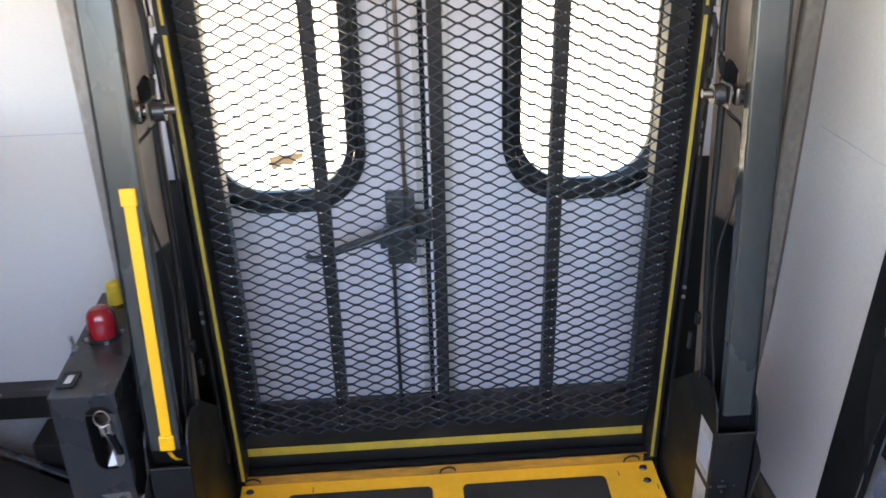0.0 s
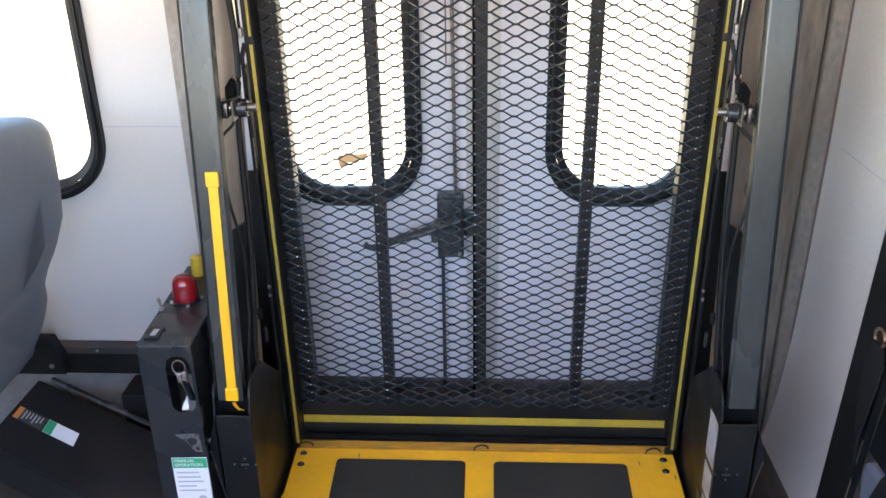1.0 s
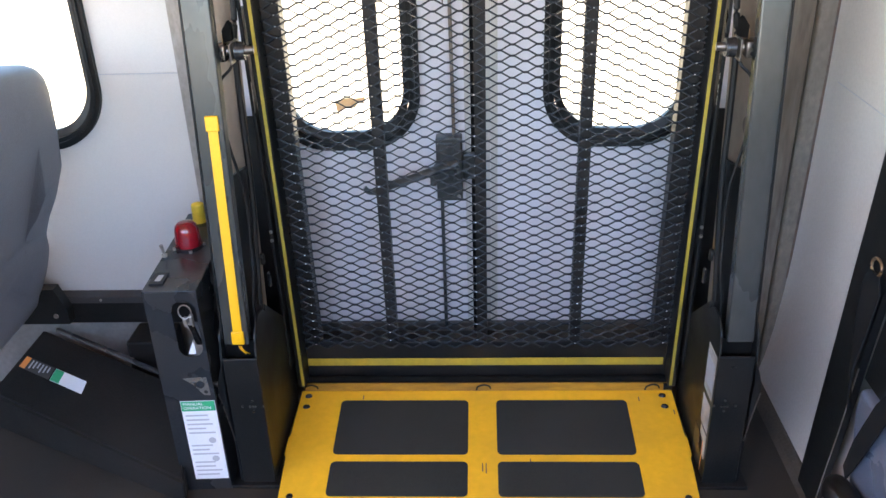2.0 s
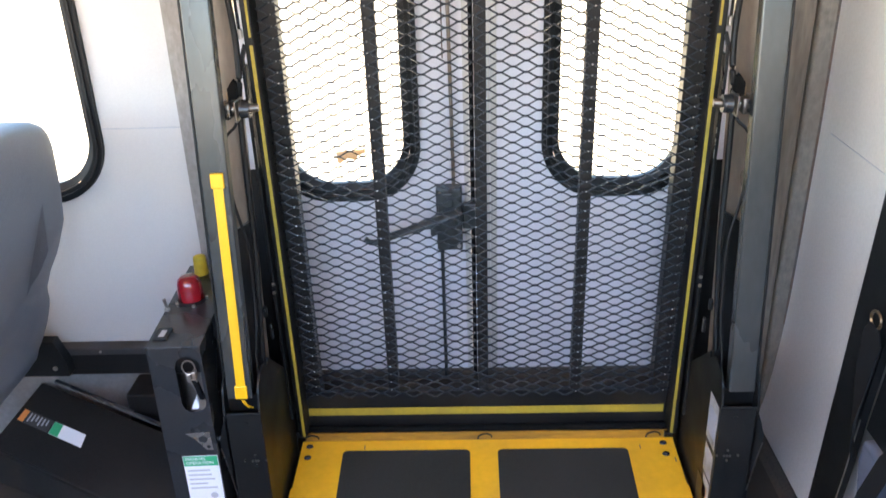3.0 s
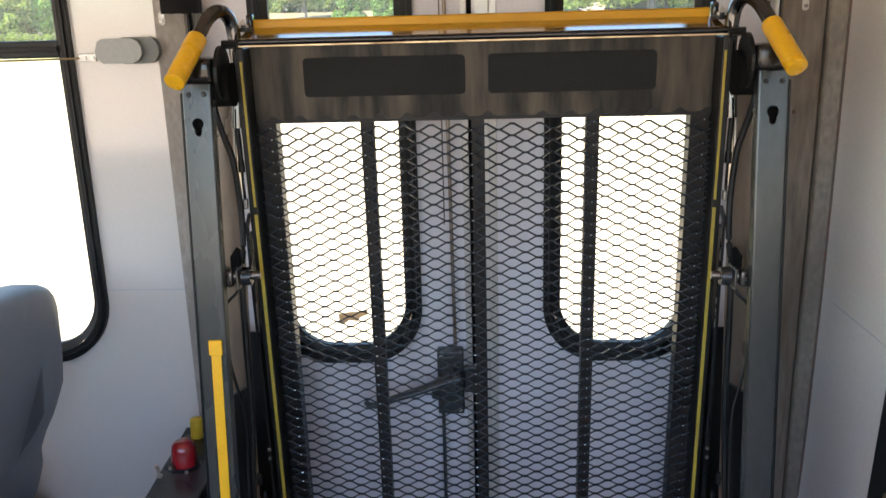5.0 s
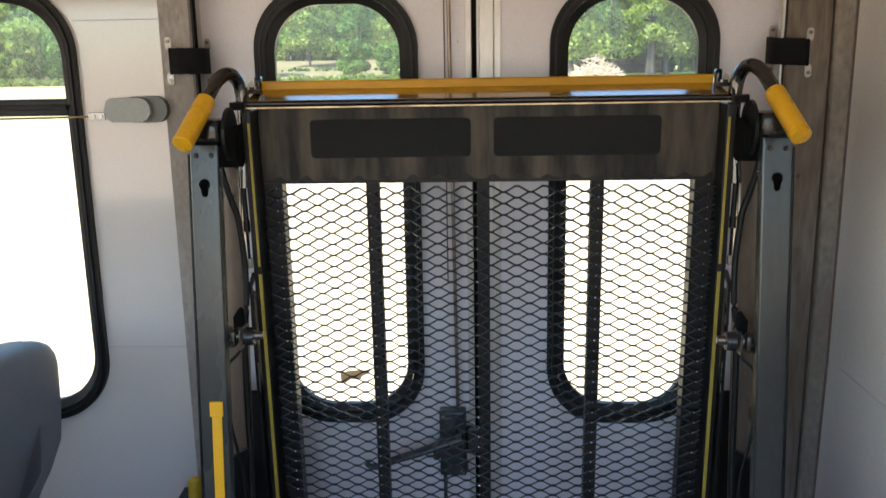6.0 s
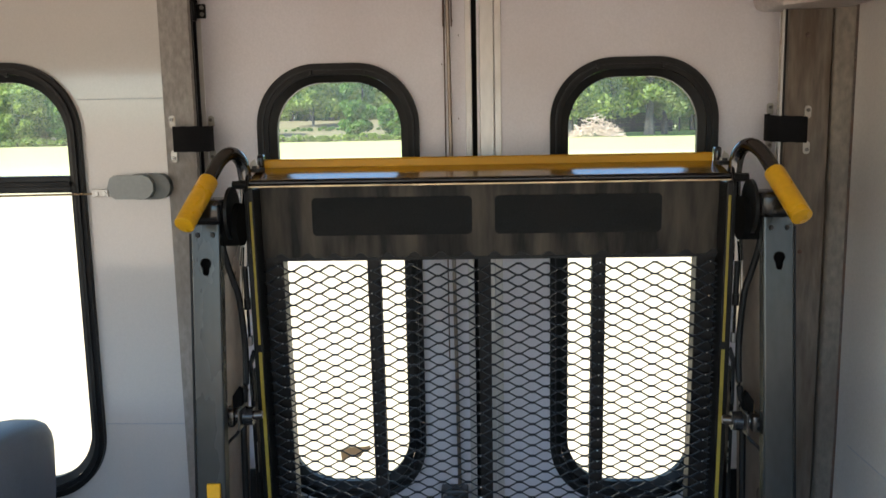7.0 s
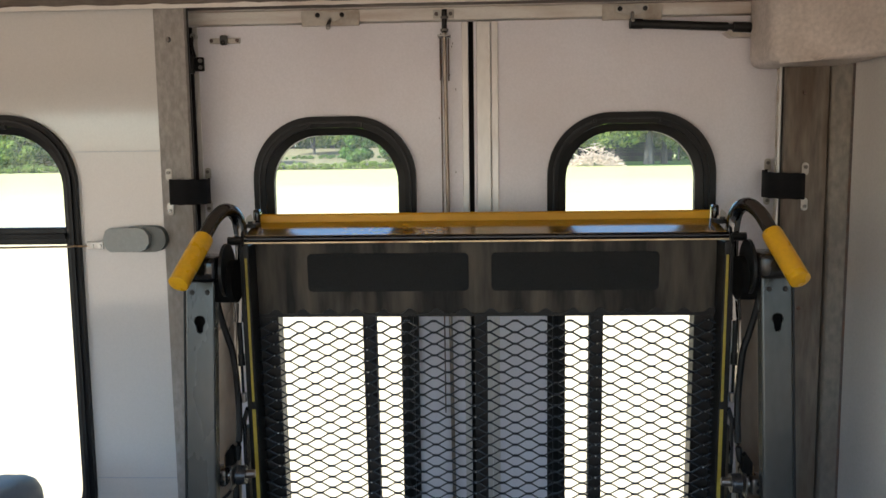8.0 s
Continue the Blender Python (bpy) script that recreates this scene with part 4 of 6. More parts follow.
    for dx, dz in ((0.000, 0.006), (0.006, -0.006)):
        part("rail_bolt", cyl(bmesh.new(), (s * (0.4770 + dx), 0.040, 0.483 + dz), (s * (0.4770 + dx), 0.036, 0.483 + dz), 0.0032, seg=8), ARM, guide)
    # latch between arm and platform: pin, round nut, clamp plate, block and upright tongue
    zl = 0.936 if s < 0 else 0.924
    latch = part("platform_latch", new_box(*X(0.4815, 0.5050), 0.010, 0.050, zl - 0.017, zl + 0.015, 0.005, 3), TABSTEEL, lift, "worn steel platform latch on the arm", True)
    part("latch_pin", cyl(bmesh.new(), (s * 0.4820, 0.030, zl), (s * 0.4330, 0.034, zl + 0.001), 0.0105, 0.0075, 16), TABSTEEL, latch, "worn latch pin", True)
    part("latch_nut", cyl(bmesh.new(), (s * 0.4480, 0.030, zl), (s * 0.4660, 0.030, zl), 0.0170, 0.0185, 18), CABINET, latch, "round grey latch nut", True)
    part("latch_plate", new_box(*X(0.4690, 0.4735), 0.004, 0.052, zl - 0.021, zl + 0.020, 0.002), TABSTEEL, latch)
    for dz in (-0.008, 0.007):
        part("latch_bolt", cyl(bmesh.new(), (s * 0.4930, 0.0100, zl + dz), (s * 0.4930, 0.0060, zl + dz), 0.0042, seg=6), CABINET, latch)
    part("latch_tongue", prism(bmesh.new(), [(0.4700, zl + 0.0205), (0.4870, zl + 0.0160), (0.4870, zl + 0.040), (0.4760, zl + 0.056), (0.4700, zl + 0.050)], lambda u, v, d: Vector((s * u, 0.026 + d, v)), 0.016), DARK, latch, "matt black upright tongue")
    part("tongue_edge", new_box(*X(0.4872, 0.4888), 0.024, 0.044, zl + 0.016, zl + 0.034, 0.0005), BRASS, latch, "rusty tongue edge")
    # hydraulic hose from the pivot along the inner edge of the parallel arm
    part("hose", tube(bmesh.new(), [(s * 0.514, 0.078, 1.315), (s * 0.503, 0.080, 1.240), (s * 0.491, 0.084, 1.190), (s * 0.4815, 0.087, 1.150), (s * 0.4755, 0.088, 1.060), (s * 0.4740, 0.075, 0.985), (s * 0.4770, 0.058, 0.93),
         (s * 0.4785, 0.050, 0.80), (s * 0.4775, 0.040, 0.66), (s * 0.4800, 0.025, 0.54), (s * 0.4830, 0.0, 0.40)], 0.0064, 8, 6), RUBBER, lift, "black hydraulic hose", True)
    part("cable", tube(bmesh.new(), [(s * 0.474, 0.030, zl - 0.018), (s * 0.482, 0.026, zl - 0.034), (s * 0.499, 0.016, zl - 0.052), (s * 0.5035, 0.012, zl - 0.085), (s * 0.5030, 0.008, zl - 0.130), (s * 0.4985, 0.004, zl - 0.180), (s * 0.4900, 0.002, zl - 0.225), (s * 0.4825, 0.0, zl - 0.265),
         (s * 0.4795, -0.004, zl - 0.320), (s * 0.4800, -0.012, zl - 0.380), (s * 0.4790, -0.030, zl - 0.450), (s * 0.4830, -0.045, zl - 0.505), (s * 0.4800, -0.055, zl - 0.550)], 0.0030, 7, 5), RUBBER, lift, "thin black cable looping down the arm", True)
    # handrail: chrome bend and yellow grip
    p = [Vector(q) for q in ((s * 0.4685, 0.098, 1.215), (s * 0.466, 0.101, 1.255), (s * 0.462, 0.105, 1.305), (s * 0.461, 0.104, 1.370), (s * 0.466, 0.098, 1.415), (s * 0.478, 0.075, 1.432), (s * 0.491, 0.050, 1.421), (s * 0.4995, 0.0255, 1.3990), (s * 0.5050, 0.001, 1.3770))]
    rail = part("handrail", tube(bmesh.new(), p, 0.0128, 16, 6), CHROME, lift, "chromed handrail tube, bent over", True)
    end, start = Vector((s * 0.521, -0.079, 1.316)), Vector((s * 0.5030, 0.0120, 1.3860))
    axis = (end - start).normalized()
    grip = tube(bmesh.new(), [start, start + axis * 0.02, end - axis * 0.012, end - axis * 0.003, end], lambda t: 0.0178 if 0.02 < t < 0.9 else 0.0155 if t > 0.98 else 0.0172, 18, 4)
    part("grip", grip, YRUBBER, rail, "yellow rubber hand grip", True)
    part("rail_plate", prism(bmesh.new(), [(0.08, 1.24), (0.118, 1.25), (0.125, 1.38), (0.10, 1.405), (0.075, 1.36)], lambda u, v, d: Vector((X(0.4525, 0.4575)[0] + d, u, v)), 0.005), BLACK, rail)
    part("rail_bolt", cyl(bmesh.new(), (s * 0.455, 0.088, 1.372), (s * 0.482, 0.086, 1.372), 0.008, seg=8), BLACK, rail)

    # platform side rail and its yellow edge line
    side = part("side_barrier", leaning(bmesh.new(), *X(0.4415, 0.4600), 0.075, 1.366, plat_y, 0.075, 0.003, -0.045), BLACK, lift, "black side barrier of the platform")
    part("edge_line", leaning(bmesh.new(), *X(0.4440, 0.4505), 0.080, 1.043, plat_y, 0.0012, 0.0, -0.0463), YTAPE, side, "worn yellow edge line")
    part("edge_line", leaning(bmesh.new(), *X(0.4450, 0.4495), 1.059, 1.340, plat_y, 0.0012, 0.0, -0.0463), YTAPE, side, "worn yellow edge line")
    part("side_frame", leaning(bmesh.new(), *X(0.404, 0.4412), 0.075, 1.365, plat_y, 0.040, 0.002, 0.0075), DUSTYBLACK, lift, "dusty black platform side frame behind the mesh")
    return arm


arm_left = lift_side(-1)
lift_side(1)

# yellow strip and caps along one arm
strip = part("cover_strip", leaning(bmesh.new(), -0.5165, -0.4980, 0.385, 0.806, arm_y, 0.003, 0.0, -0.0032), YSTRIP, arm_left, "bright yellow plastic strip")
part("strip_cap", leaning(bmesh.new(), -0.5200, -0.4945, 0.806, 0.835, arm_y, 0.006, 0.002, -0.0062), YSTRIP, arm_left, "yellow strip end cap")
part("strip_cap", leaning(bmesh.new(), -0.5205, -0.4945, 0.364, 0.392, arm_y, 0.006, 0.002, -0.0062), YSTRIP, arm_left, "yellow strip end cap")
for dx in (0, 0.004):
    part("wire", tube(bmesh.new(), [(-0.508 + dx, arm_y(0.36) - 0.002, 0.359), (-0.504 + dx, -0.104, 0.350), (-0.500 + dx, -0.100, 0.341), (-0.499 + dx * 2, -0.092, 0.332)], 0.0013, 6, 4), YSTRIP, arm_left)

# stickers inside one base tower
tower_r = [o for o in lift.children if o.name.startswith("base_tower")][-1]
for y0, y1, z0, z1, mtl in ((-0.105, -0.045, 0.215, 0.325, OLDPAPER), (-0.105, -0.050, 0.130, 0.200, OLDPAPER), (-0.105, -0.060, 0.060, 0.122, OLDPAPER), (-0.09, -0.02, 0.015, 0.10, CABINET)):
    part("label_sheet", new_box(0.4698, 0.4706, y0, y1, z0, z1), mtl, tower_r, "printed instruction label")
part("label_bar", new_box(0.4692, 0.4697, -0.10, -0.05, 0.235, 0.30), GREYINK, tower_r)
part("label_bar", new_box(0.4692, 0.4697, -0.0895, -0.086, 0.018, 0.098), ORANGEINK, tower_r)

# platform: worn head plate with two grip pads, three bars, foot plate
head = part("head_plate", leaning(bmesh.new(), -0.4408, 0.4408, 1.2190, 1.366, plat_y, 0.006, 0.001, 0.001), PLATE, lift, "scratched bare steel head plate")
for u0, u1 in ((-0.340, -0.029), (0.015, 0.333)):
    bm = prism(bmesh.new(), rounded(u0, u1, 1.2675, 1.342, 0.009, 5), lambda u, v, d: Vector((u, plat_y(v) - d, v)), 0.0014)
    part("grip_pad", bm, GRIP, head, "black gritty anti-slip pad")
for x in (-0.2245, -0.0060, 0.2175):
    part("support_bar", leaning(bmesh.new(), x - 0.0125, x + 0.0125, 0.17, 1.2187, plat_y, 0.030, 0.001, 0.006), DUSTYBLACK, lift, "dusty black upright support bar")
edge = bmesh.new()
leaning(edge, -0.4400, 0.4400, 1.2175, 1.2235, plat_y, 0.003, 0.0005, -0.0022)
part("mesh_edge_bar", edge, BLACK, head, "dark weld line along the plate edge")
tooth = [(-0.0155, 0.0), (-0.0105, 0.0030), (-0.0060, 0.0075), (-0.0025, 0.0092), (0.0030, 0.0095), (0.0065, 0.0070), (0.0110, 0.0028), (0.0160, 0.0)]
random.seed(21)
for k in range(17):
    cx, j = -0.4060 + 0.0525 * k, random.uniform(0.85, 1.1)
    part("mesh_tooth", prism(bmesh.new(), [(cx + u, 1.2236 + v * j) for u, v in tooth], lambda u, v, d: Vector((u, plat_y(v) + 0.0004 - d, v)), 0.0028), BLACK, head)
foot = part("foot_plate", leaning(bmesh.new(), -0.4410, 0.4410, 0.074, 0.180, plat_y, 0.008, 0.001, 0.0015), BLACK, lift, "black lower platform plate")
part("edge_stripe", leaning(bmesh.new(), -0.4395, 0.4345, 0.1100, 0.1310, plat_y, 0.0014, 0.0, 0.0), YTAPE, foot, "worn yellow warning stripe")

# expanded metal: zigzag strands joined at their knuckles
PITCH, RISE = 0.0525, 0.0229
bm_v, bm_f = [], []


def strand(p, q, half, deep, tilt, proud=0.0026):
    """One flat strand of the mesh between two points in x and z."""
    d = Vector((q[0] - p[0], 0, q[1] - p[1])).normalized()
    side = Vector((-d.z, 0, d.x))
    across = (side * math.cos(tilt) + Vector((0, -1, 0)) * math.sin(tilt)) * half
    through_ = (side * -math.sin(tilt) + Vector((0, -1, 0)) * math.cos(tilt)) * deep
    n = len(bm_v)
    for x, z in (p, q):
        o = Vector((x, plat_y(z) - proud, z))
        for a, b in ((-1, -1), (1, -1), (1, 1), (-1, 1)):
            bm_v.append(o + across * a + through_ * b)
    for a, b in ((0, 1), (1, 2), (2, 3), (3, 0)):
        bm_f.append((n + a, n + b, n + 4 + b, n + 4 + a))
    bm_f.extend(((n, n + 1, n + 2, n + 3), (n + 7, n + 6, n + 5, n + 4)))


random.seed(4)
mesh_slot = []
row, z = 0, 0.17222
while z < 1.213:
    k, x = -1, -0.4385
    while x < 0.437:
        up = (k + row) % 2 == 0
        za, zb = z + (RISE / 4 if up else -RISE / 4), z + (-RISE / 4 if up else RISE / 4)
        j = random.uniform(-0.0004, 0.0004)
        strand((x + 0.0034, za + j), (x + PITCH / 2 - 0.0034, zb + j), 0.0034, 0.0013, -1.90)
        mesh_slot += [0] * 6
        strand((x - 0.0060, za), (x + 0.0060, za), 0.0022, 0.0019, -1.60)
        mesh_slot += [0] * 6
        # small bright facets stand in for glints where knuckles cross the bars
        if up and min(abs(x - b) for b in (-0.4225, -0.2245, -0.0060, 0.2175, 0.4225)) < 0.0135:
            g = random.uniform(0.6, 1.0)
            strand((x - 0.0016 * g, za + 0.0004), (x + 0.0016 * g, za + 0.0004), 0.0010 * g, 0.0003, -0.45, 0.0050)
            mesh_slot += [1] * 6
        x += PITCH / 2
        k += 1
    row += 1
    z += RISE / 2
me = bpy.data.meshes.new("expanded_mesh")
o_l = ORIGIN[lift.name]
me.from_pydata([v - o_l for v in bm_v], [], bm_f)
me.materials.append(MESH)
me.materials.append(MESHGLINT)
me.polygons.foreach_set("material_index", mesh_slot)
mesh_ob = new("expanded_mesh", me)
mesh_ob.parent = lift
tagged(mesh_ob, "dark expanded-metal diamond mesh", kind="stuff")

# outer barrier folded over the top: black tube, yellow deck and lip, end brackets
barrier = part("outer_barrier", prism(bmesh.new(), [(0.094, 1.3815), (0.178, 1.3990), (0.178, 1.3965), (0.094, 1.3785)], lambda u, v, d: Vector((-0.452 + d, u, v)), 0.900), YSHADED, lift, "glossy yellow outer barrier plate")
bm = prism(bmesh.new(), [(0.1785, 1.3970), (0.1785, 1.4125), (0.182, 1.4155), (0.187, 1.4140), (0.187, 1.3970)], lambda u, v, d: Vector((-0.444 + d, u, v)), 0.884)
part("barrier_lip", bm, YLIP, barrier, "raised lip in darker yellow, worn along its edge")
part("barrier_tube", cyl(bmesh.new(), (-0.472, 0.094, 1.3750), (0.470, 0.094, 1.3750), 0.0062, seg=12), BLACKGLOSS, barrier, "black cross tube", True)
part("wear_line", new_box(-0.452, 0.452, 0.0885, 0.0900, 1.3665, 1.3690), BRASS, barrier, "bare metal lower edge")
for s in (-1, 1):
    xs = s * 0.449
    part("end_bracket", new_box(xs - 0.0065, xs + 0.0065, 0.168, 0.192, 1.394, 1.426, 0.005, 3), BLACKGLOSS, barrier, "rounded black end clip", True)
    part("end_tab", prism(bmesh.new(), [(0.449, 1.400), (0.468, 1.398), (0.463, 1.412), (0.455, 1.418)], lambda u, v, d: Vector((s * u, 0.152 + d, v)), 0.004), GALV, barrier, "bare metal tab")
    part("end_clip", new_box(xs - 0.012, xs + 0.012, 0.118, 0.160, 1.3930, 1.4010, 0.002), BLACK, barrier)
    for y in (0.125, 0.145):
        part("clip_bolt", cyl(bmesh.new(), (xs, y, 1.4000), (xs, y, 1.4060), 0.005, seg=8), STEEL if y > 0.13 else BLACK, barrier)

# bridge plate at the floor with four pads, bolts and hinge
BPY0, BPZ0, BPY1, BPZ1 = 0.156, 0.0515, -0.170, 0.0065


def on_bridge(u, v, d):
    """u across, v from the hinge (0) to the front edge (1), d above the plate."""
    f = v
    y = BPY0 + (BPY1 - BPY0) * f
    zz = BPZ0 + (BPZ1 - BPZ0) * f
    return Vector((u, y + d * 0.13, zz + d))


outline = [(-0.456, 0.0), (0.456, 0.0), (0.459, 0.44), (0.463, 0.47), (0.463, 0.62), (0.459, 0.65), (0.455, 1.0), (-0.455, 1.0), (-0.459, 0.65), (-0.463, 0.62), (-0.463, 0.47), (-0.459, 0.44)]
bridge = part("bridge_plate", prism(bmesh.new(), outline, on_bridge, -0.005), YELLOW, lift, "scuffed yellow bridge plate sloping to the floor")
for u0, u1 in ((-0.352, -0.041), (0.026, 0.341)):
    for v0, v1 in ((0.105, 0.625), (0.690, 0.985)):
        bm = bmesh.new()
        pts = rounded(u0, u1, v0 * 0.33, v1 * 0.33, 0.012, 5)
        prism(bm, [(u, v / 0.33) for u, v in pts], lambda u, v, d: on_bridge(u, v, 0.0004 + d), 0.0014)
        part("grip_pad", bm, GRIPPALE, bridge, "black gritty anti-slip pad")
for u in (-0.437, 0.430):
    for v in (0.055, 0.165):
        part("bolt", cyl(bmesh.new(), on_bridge(u, v, 0.0), on_bridge(u, v, 0.003), 0.0092, 0.0075, 14), CABINET, bridge, "dark bolt head")
for u in (-0.430, 0.432):
    part("bolt", cyl(bmesh.new(), on_bridge(u, 0.985, 0.0), on_bridge(u, 0.985, 0.003), 0.008, 0.007, 12), CABINET, bridge)
part("hinge_flange", new_box(-0.452, 0.452, 0.158, 0.163, 0.030, 0.072, 0.001), YDIRTY, bridge, "dirty yellow hinge flange")
for u in (-0.432, -0.003, 0.409):
    part("hinge_loop", tube(bmesh.new(), [(u - 0.018, 0.1545, 0.055), (u - 0.015, 0.1525, 0.066), (u, 0.1515, 0.0725), (u + 0.013, 0.1525, 0.068), (u + 0.016, 0.1545, 0.060)], 0.0022, 6, 4), RUBBER, bridge, "worn black hinge loop", True)
for u, r in ((0.444, 0.009),):
    part("hinge_knuckle", cyl(bmesh.new(), (u - r, 0.158, 0.063), (u + r, 0.158, 0.063), r, seg=12), RUBBER, bridge, smooth=True)
part("hinge_tube", cyl(bmesh.new(), (-0.455, 0.176, 0.072), (0.455, 0.176, 0.072), 0.010, seg=12), DARK, lift, smooth=True)
for u, v in ((0.372, 0.07), (0.449, 0.20), (-0.30, 0.05), (0.10, 0.66)):
    part("paint_chip", prism(bmesh.new(), [(u - 0.0012, v), (u + 0.001, v), (u + 0.0014, v + 0.04), (u - 0.001, v + 0.045)], lambda a, b, d: on_bridge(a, b, 0.0003 + d), 0.0005), RUST, bridge)
for u, h in ((0.000, 0.022), (-0.008, 0.018)):
    part("paint_chip", prism(bmesh.new(), [(u - 0.001, 0.70), (u + 0.001, 0.70), (u + 0.0015, 0.70 + h * 4), (u - 0.001, 0.70 + h * 4)], lambda a, b, d: on_bridge(a, b, 0.0003 + d), 0.0005), RUST, bridge)

# ---- pump cabinet beside the lift ----
cab = thing("pump_cabinet", "dark grey steel pump cabinet with red lamp and lever slot", "cabinet", (-0.62, 0.05, 0))
CX0, CX1, CY0, CY1, CZ = -0.6815, -0.5757, -0.135, 0.235, 0.505
slot = [(u, v) for u, v in rounded(-0.6310, -0.5820, 0.352, 0.484, 0.023, 6)]
bm = bmesh.new()
sheet_with_hole(bm, CX0, CX1, 0.0, CZ - 0.0005, slot, facing, CY0, CY0 + 0.003)
face = part("front_panel", bm, CABINET, cab, "front panel with a rounded slot")
for xa, zb in ((CX0, 0.44), (CX1 - 0.003, 0.0)):
    part("side_panel", new_box(xa, xa + 0.003, CY0 + 0.0035, CY1, zb, CZ - 0.0005), CABINET, cab)
part("top_panel", new_box(CX0 - 0.001, CX1 + 0.001, CY0 - 0.001, CY1, CZ, CZ + 0.003, 0.001), CABINET, cab)
part("back_panel", new_box(CX0 + 0.075, CX1 - 0.003, CY1 - 0.003, CY1, 0.0, CZ - 0.001), CABINET, cab)
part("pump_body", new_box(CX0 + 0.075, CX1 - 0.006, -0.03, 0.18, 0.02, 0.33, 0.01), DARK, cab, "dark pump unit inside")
# red beacon lamp
BX, BY = -0.635, 0.056
lamp_ = part("beacon_base", cyl(bmesh.new(), (BX, BY, CZ + 0.003), (BX, BY, CZ + 0.010), 0.029, seg=24), BLACK, cab, smooth=True)
bm = bmesh.new()
prof = [(0.0262, 0.0101), (0.0270, 0.020), (0.0254, 0.045), (0.0226, 0.056), (0.0165, 0.062), (0.0088, 0.0645), (0.0, 0.065)]
rings = [[bm.verts.new((BX + r * math.cos(2 * math.pi * k / 24), BY + r * math.sin(2 * math.pi * k / 24), CZ + h)) for k in range(24)] if r else [bm.verts.new((BX, BY, CZ + h))] for r, h in prof]
for a, b in zip(rings, rings[1:]):
    for k in range(24):
        bm.faces.new((a[k], a[(k + 1) % 24], b[(k + 1) % 24], b[k]) if len(b) > 1 else (a[k], a[(k + 1) % 24], b[0]))
part("red_lens", bm, REDLENS, lamp_, "translucent red domed lens", True)
for a in (200, 290, 20):
    part("lens_screw", cyl(bmesh.new(), (BX + 0.031 * math.cos(radians(a)), BY + 0.031 * math.sin(radians(a)), CZ + 0.003), (BX + 0.031 * math.cos(radians(a)), BY + 0.031 * math.sin(radians(a)), CZ + 0.008), 0.004, seg=8), STEEL, lamp_)
bm = bmesh.new()
tube(bm, [(-0.644, 0.190, CZ + 0.003), (-0.644, 0.190, CZ + 0.024), (-0.644, 0.190, CZ + 0.042), (-0.644, 0.190, CZ + 0.050)], lambda t: 0.0162 - 0.0030 * t if t < 0.72 else 0.0140 * max(0.05, 1 - ((t - 0.72) / 0.28) ** 2) ** 0.5, 18, 6)
part("end_cap", bm, YCAP, cab, "faded yellow plastic cap", True)
tog = part("toggle_switch", cyl(bmesh.new(), (-0.677, 0.016, CZ + 0.003), (-0.677, 0.016, CZ + 0.008), 0.006, seg=10), STEEL, cab)
part("toggle_lever", cyl(bmesh.new(), (-0.677, 0.016, CZ + 0.008), (-0.680, 0.014, CZ + 0.031), 0.0028, 0.004, 8), STEEL, tog, "chrome toggle lever", True)
bm = bmesh.new()
prism(bm, [(-0.674, -0.110), (-0.646, -0.110), (-0.645, -0.064), (-0.672, -0.064)], lambda u, v, d: Vector((u, v, CZ + 0.003 + d)), 0.004)
rock = part("counter", bm, BLACK, cab, "small black counter with a grey display")
part("display", prism(bmesh.new(), [(-0.665, -0.100), (-0.654, -0.100), (-0.652, -0.076), (-0.663, -0.076)], lambda u, v, d: Vector((u, v, CZ + 0.0072 + d)), 0.001), GREYINK, rock)
# ring, clip, dark shaft and flattened foot of the pump handle in the slot
ringb = bmesh.new()
tube(ringb, [(-0.6035 + 0.0125 * math.cos(q), CY0 - 0.004, 0.462 + 0.0155 * math.sin(q)) for q in np.linspace(-0.6, 2 * math.pi * 0.86, 18)], 0.0015, 7, 2)
kr = part("pull_ring", ringb, STEEL, cab, "steel pull ring of the pump handle", True)
for x0, z0, z1 in ((-0.6105, 0.430, 0.447), (-0.5990, 0.431, 0.452)):
    part("pin_clip", new_box(x0, x0 + 0.0085, CY0 - 0.006, CY0 + 0.006, z0, z1, 0.002), STEEL, kr, "shiny steel clip")
part("pin_bridge", new_box(-0.6105, -0.5905, CY0 - 0.003, CY0 + 0.003, 0.426, 0.433, 0.001), STEEL, kr)
part("pin_shaft", cyl(bmesh.new(), (-0.5985, CY0 + 0.001, 0.432), (-0.5890, CY0 + 0.010, 0.374), 0.0065, seg=12), BLACKGLOSS, kr, "dark glossy shaft", True)
# thin steel line laid on the shaft as its highlight
part("shaft_glint", cyl(bmesh.new(), (-0.6035, CY0 - 0.003, 0.428), (-0.5955, CY0 + 0.004, 0.392), 0.0015, seg=6), STEEL, kr)
part("handle_foot", prism(bmesh.new(), [(-0.5960, 0.381), (-0.5830, 0.379), (-0.5800, 0.362), (-0.5890, 0.352), (-0.5985, 0.358)], lambda u, v, d: Vector((u, CY0 + 0.002 + d, v)), 0.010), STEEL, kr, "bright steel foot")
part("handle_wedge", prism(bmesh.new(), [(-0.6010, 0.388), (-0.5985, 0.356), (-0.6155, 0.356)], lambda u, v, d: Vector((u, CY0 + 0.006 + d, v)), 0.006), PAPER, kr, "pale wedge of the handle foot")
tri = part("logo_plate", prism(bmesh.new(), [(-0.635, 0.300), (-0.586, 0.303), (-0.584, 0.257), (-0.597, 0.258), (-0.618, 0.287)], lambda u, v, d: Vector((u, CY0 - 0.0002 - d, v)), 0.0012), STEEL, face, "bare metal triangular plate")
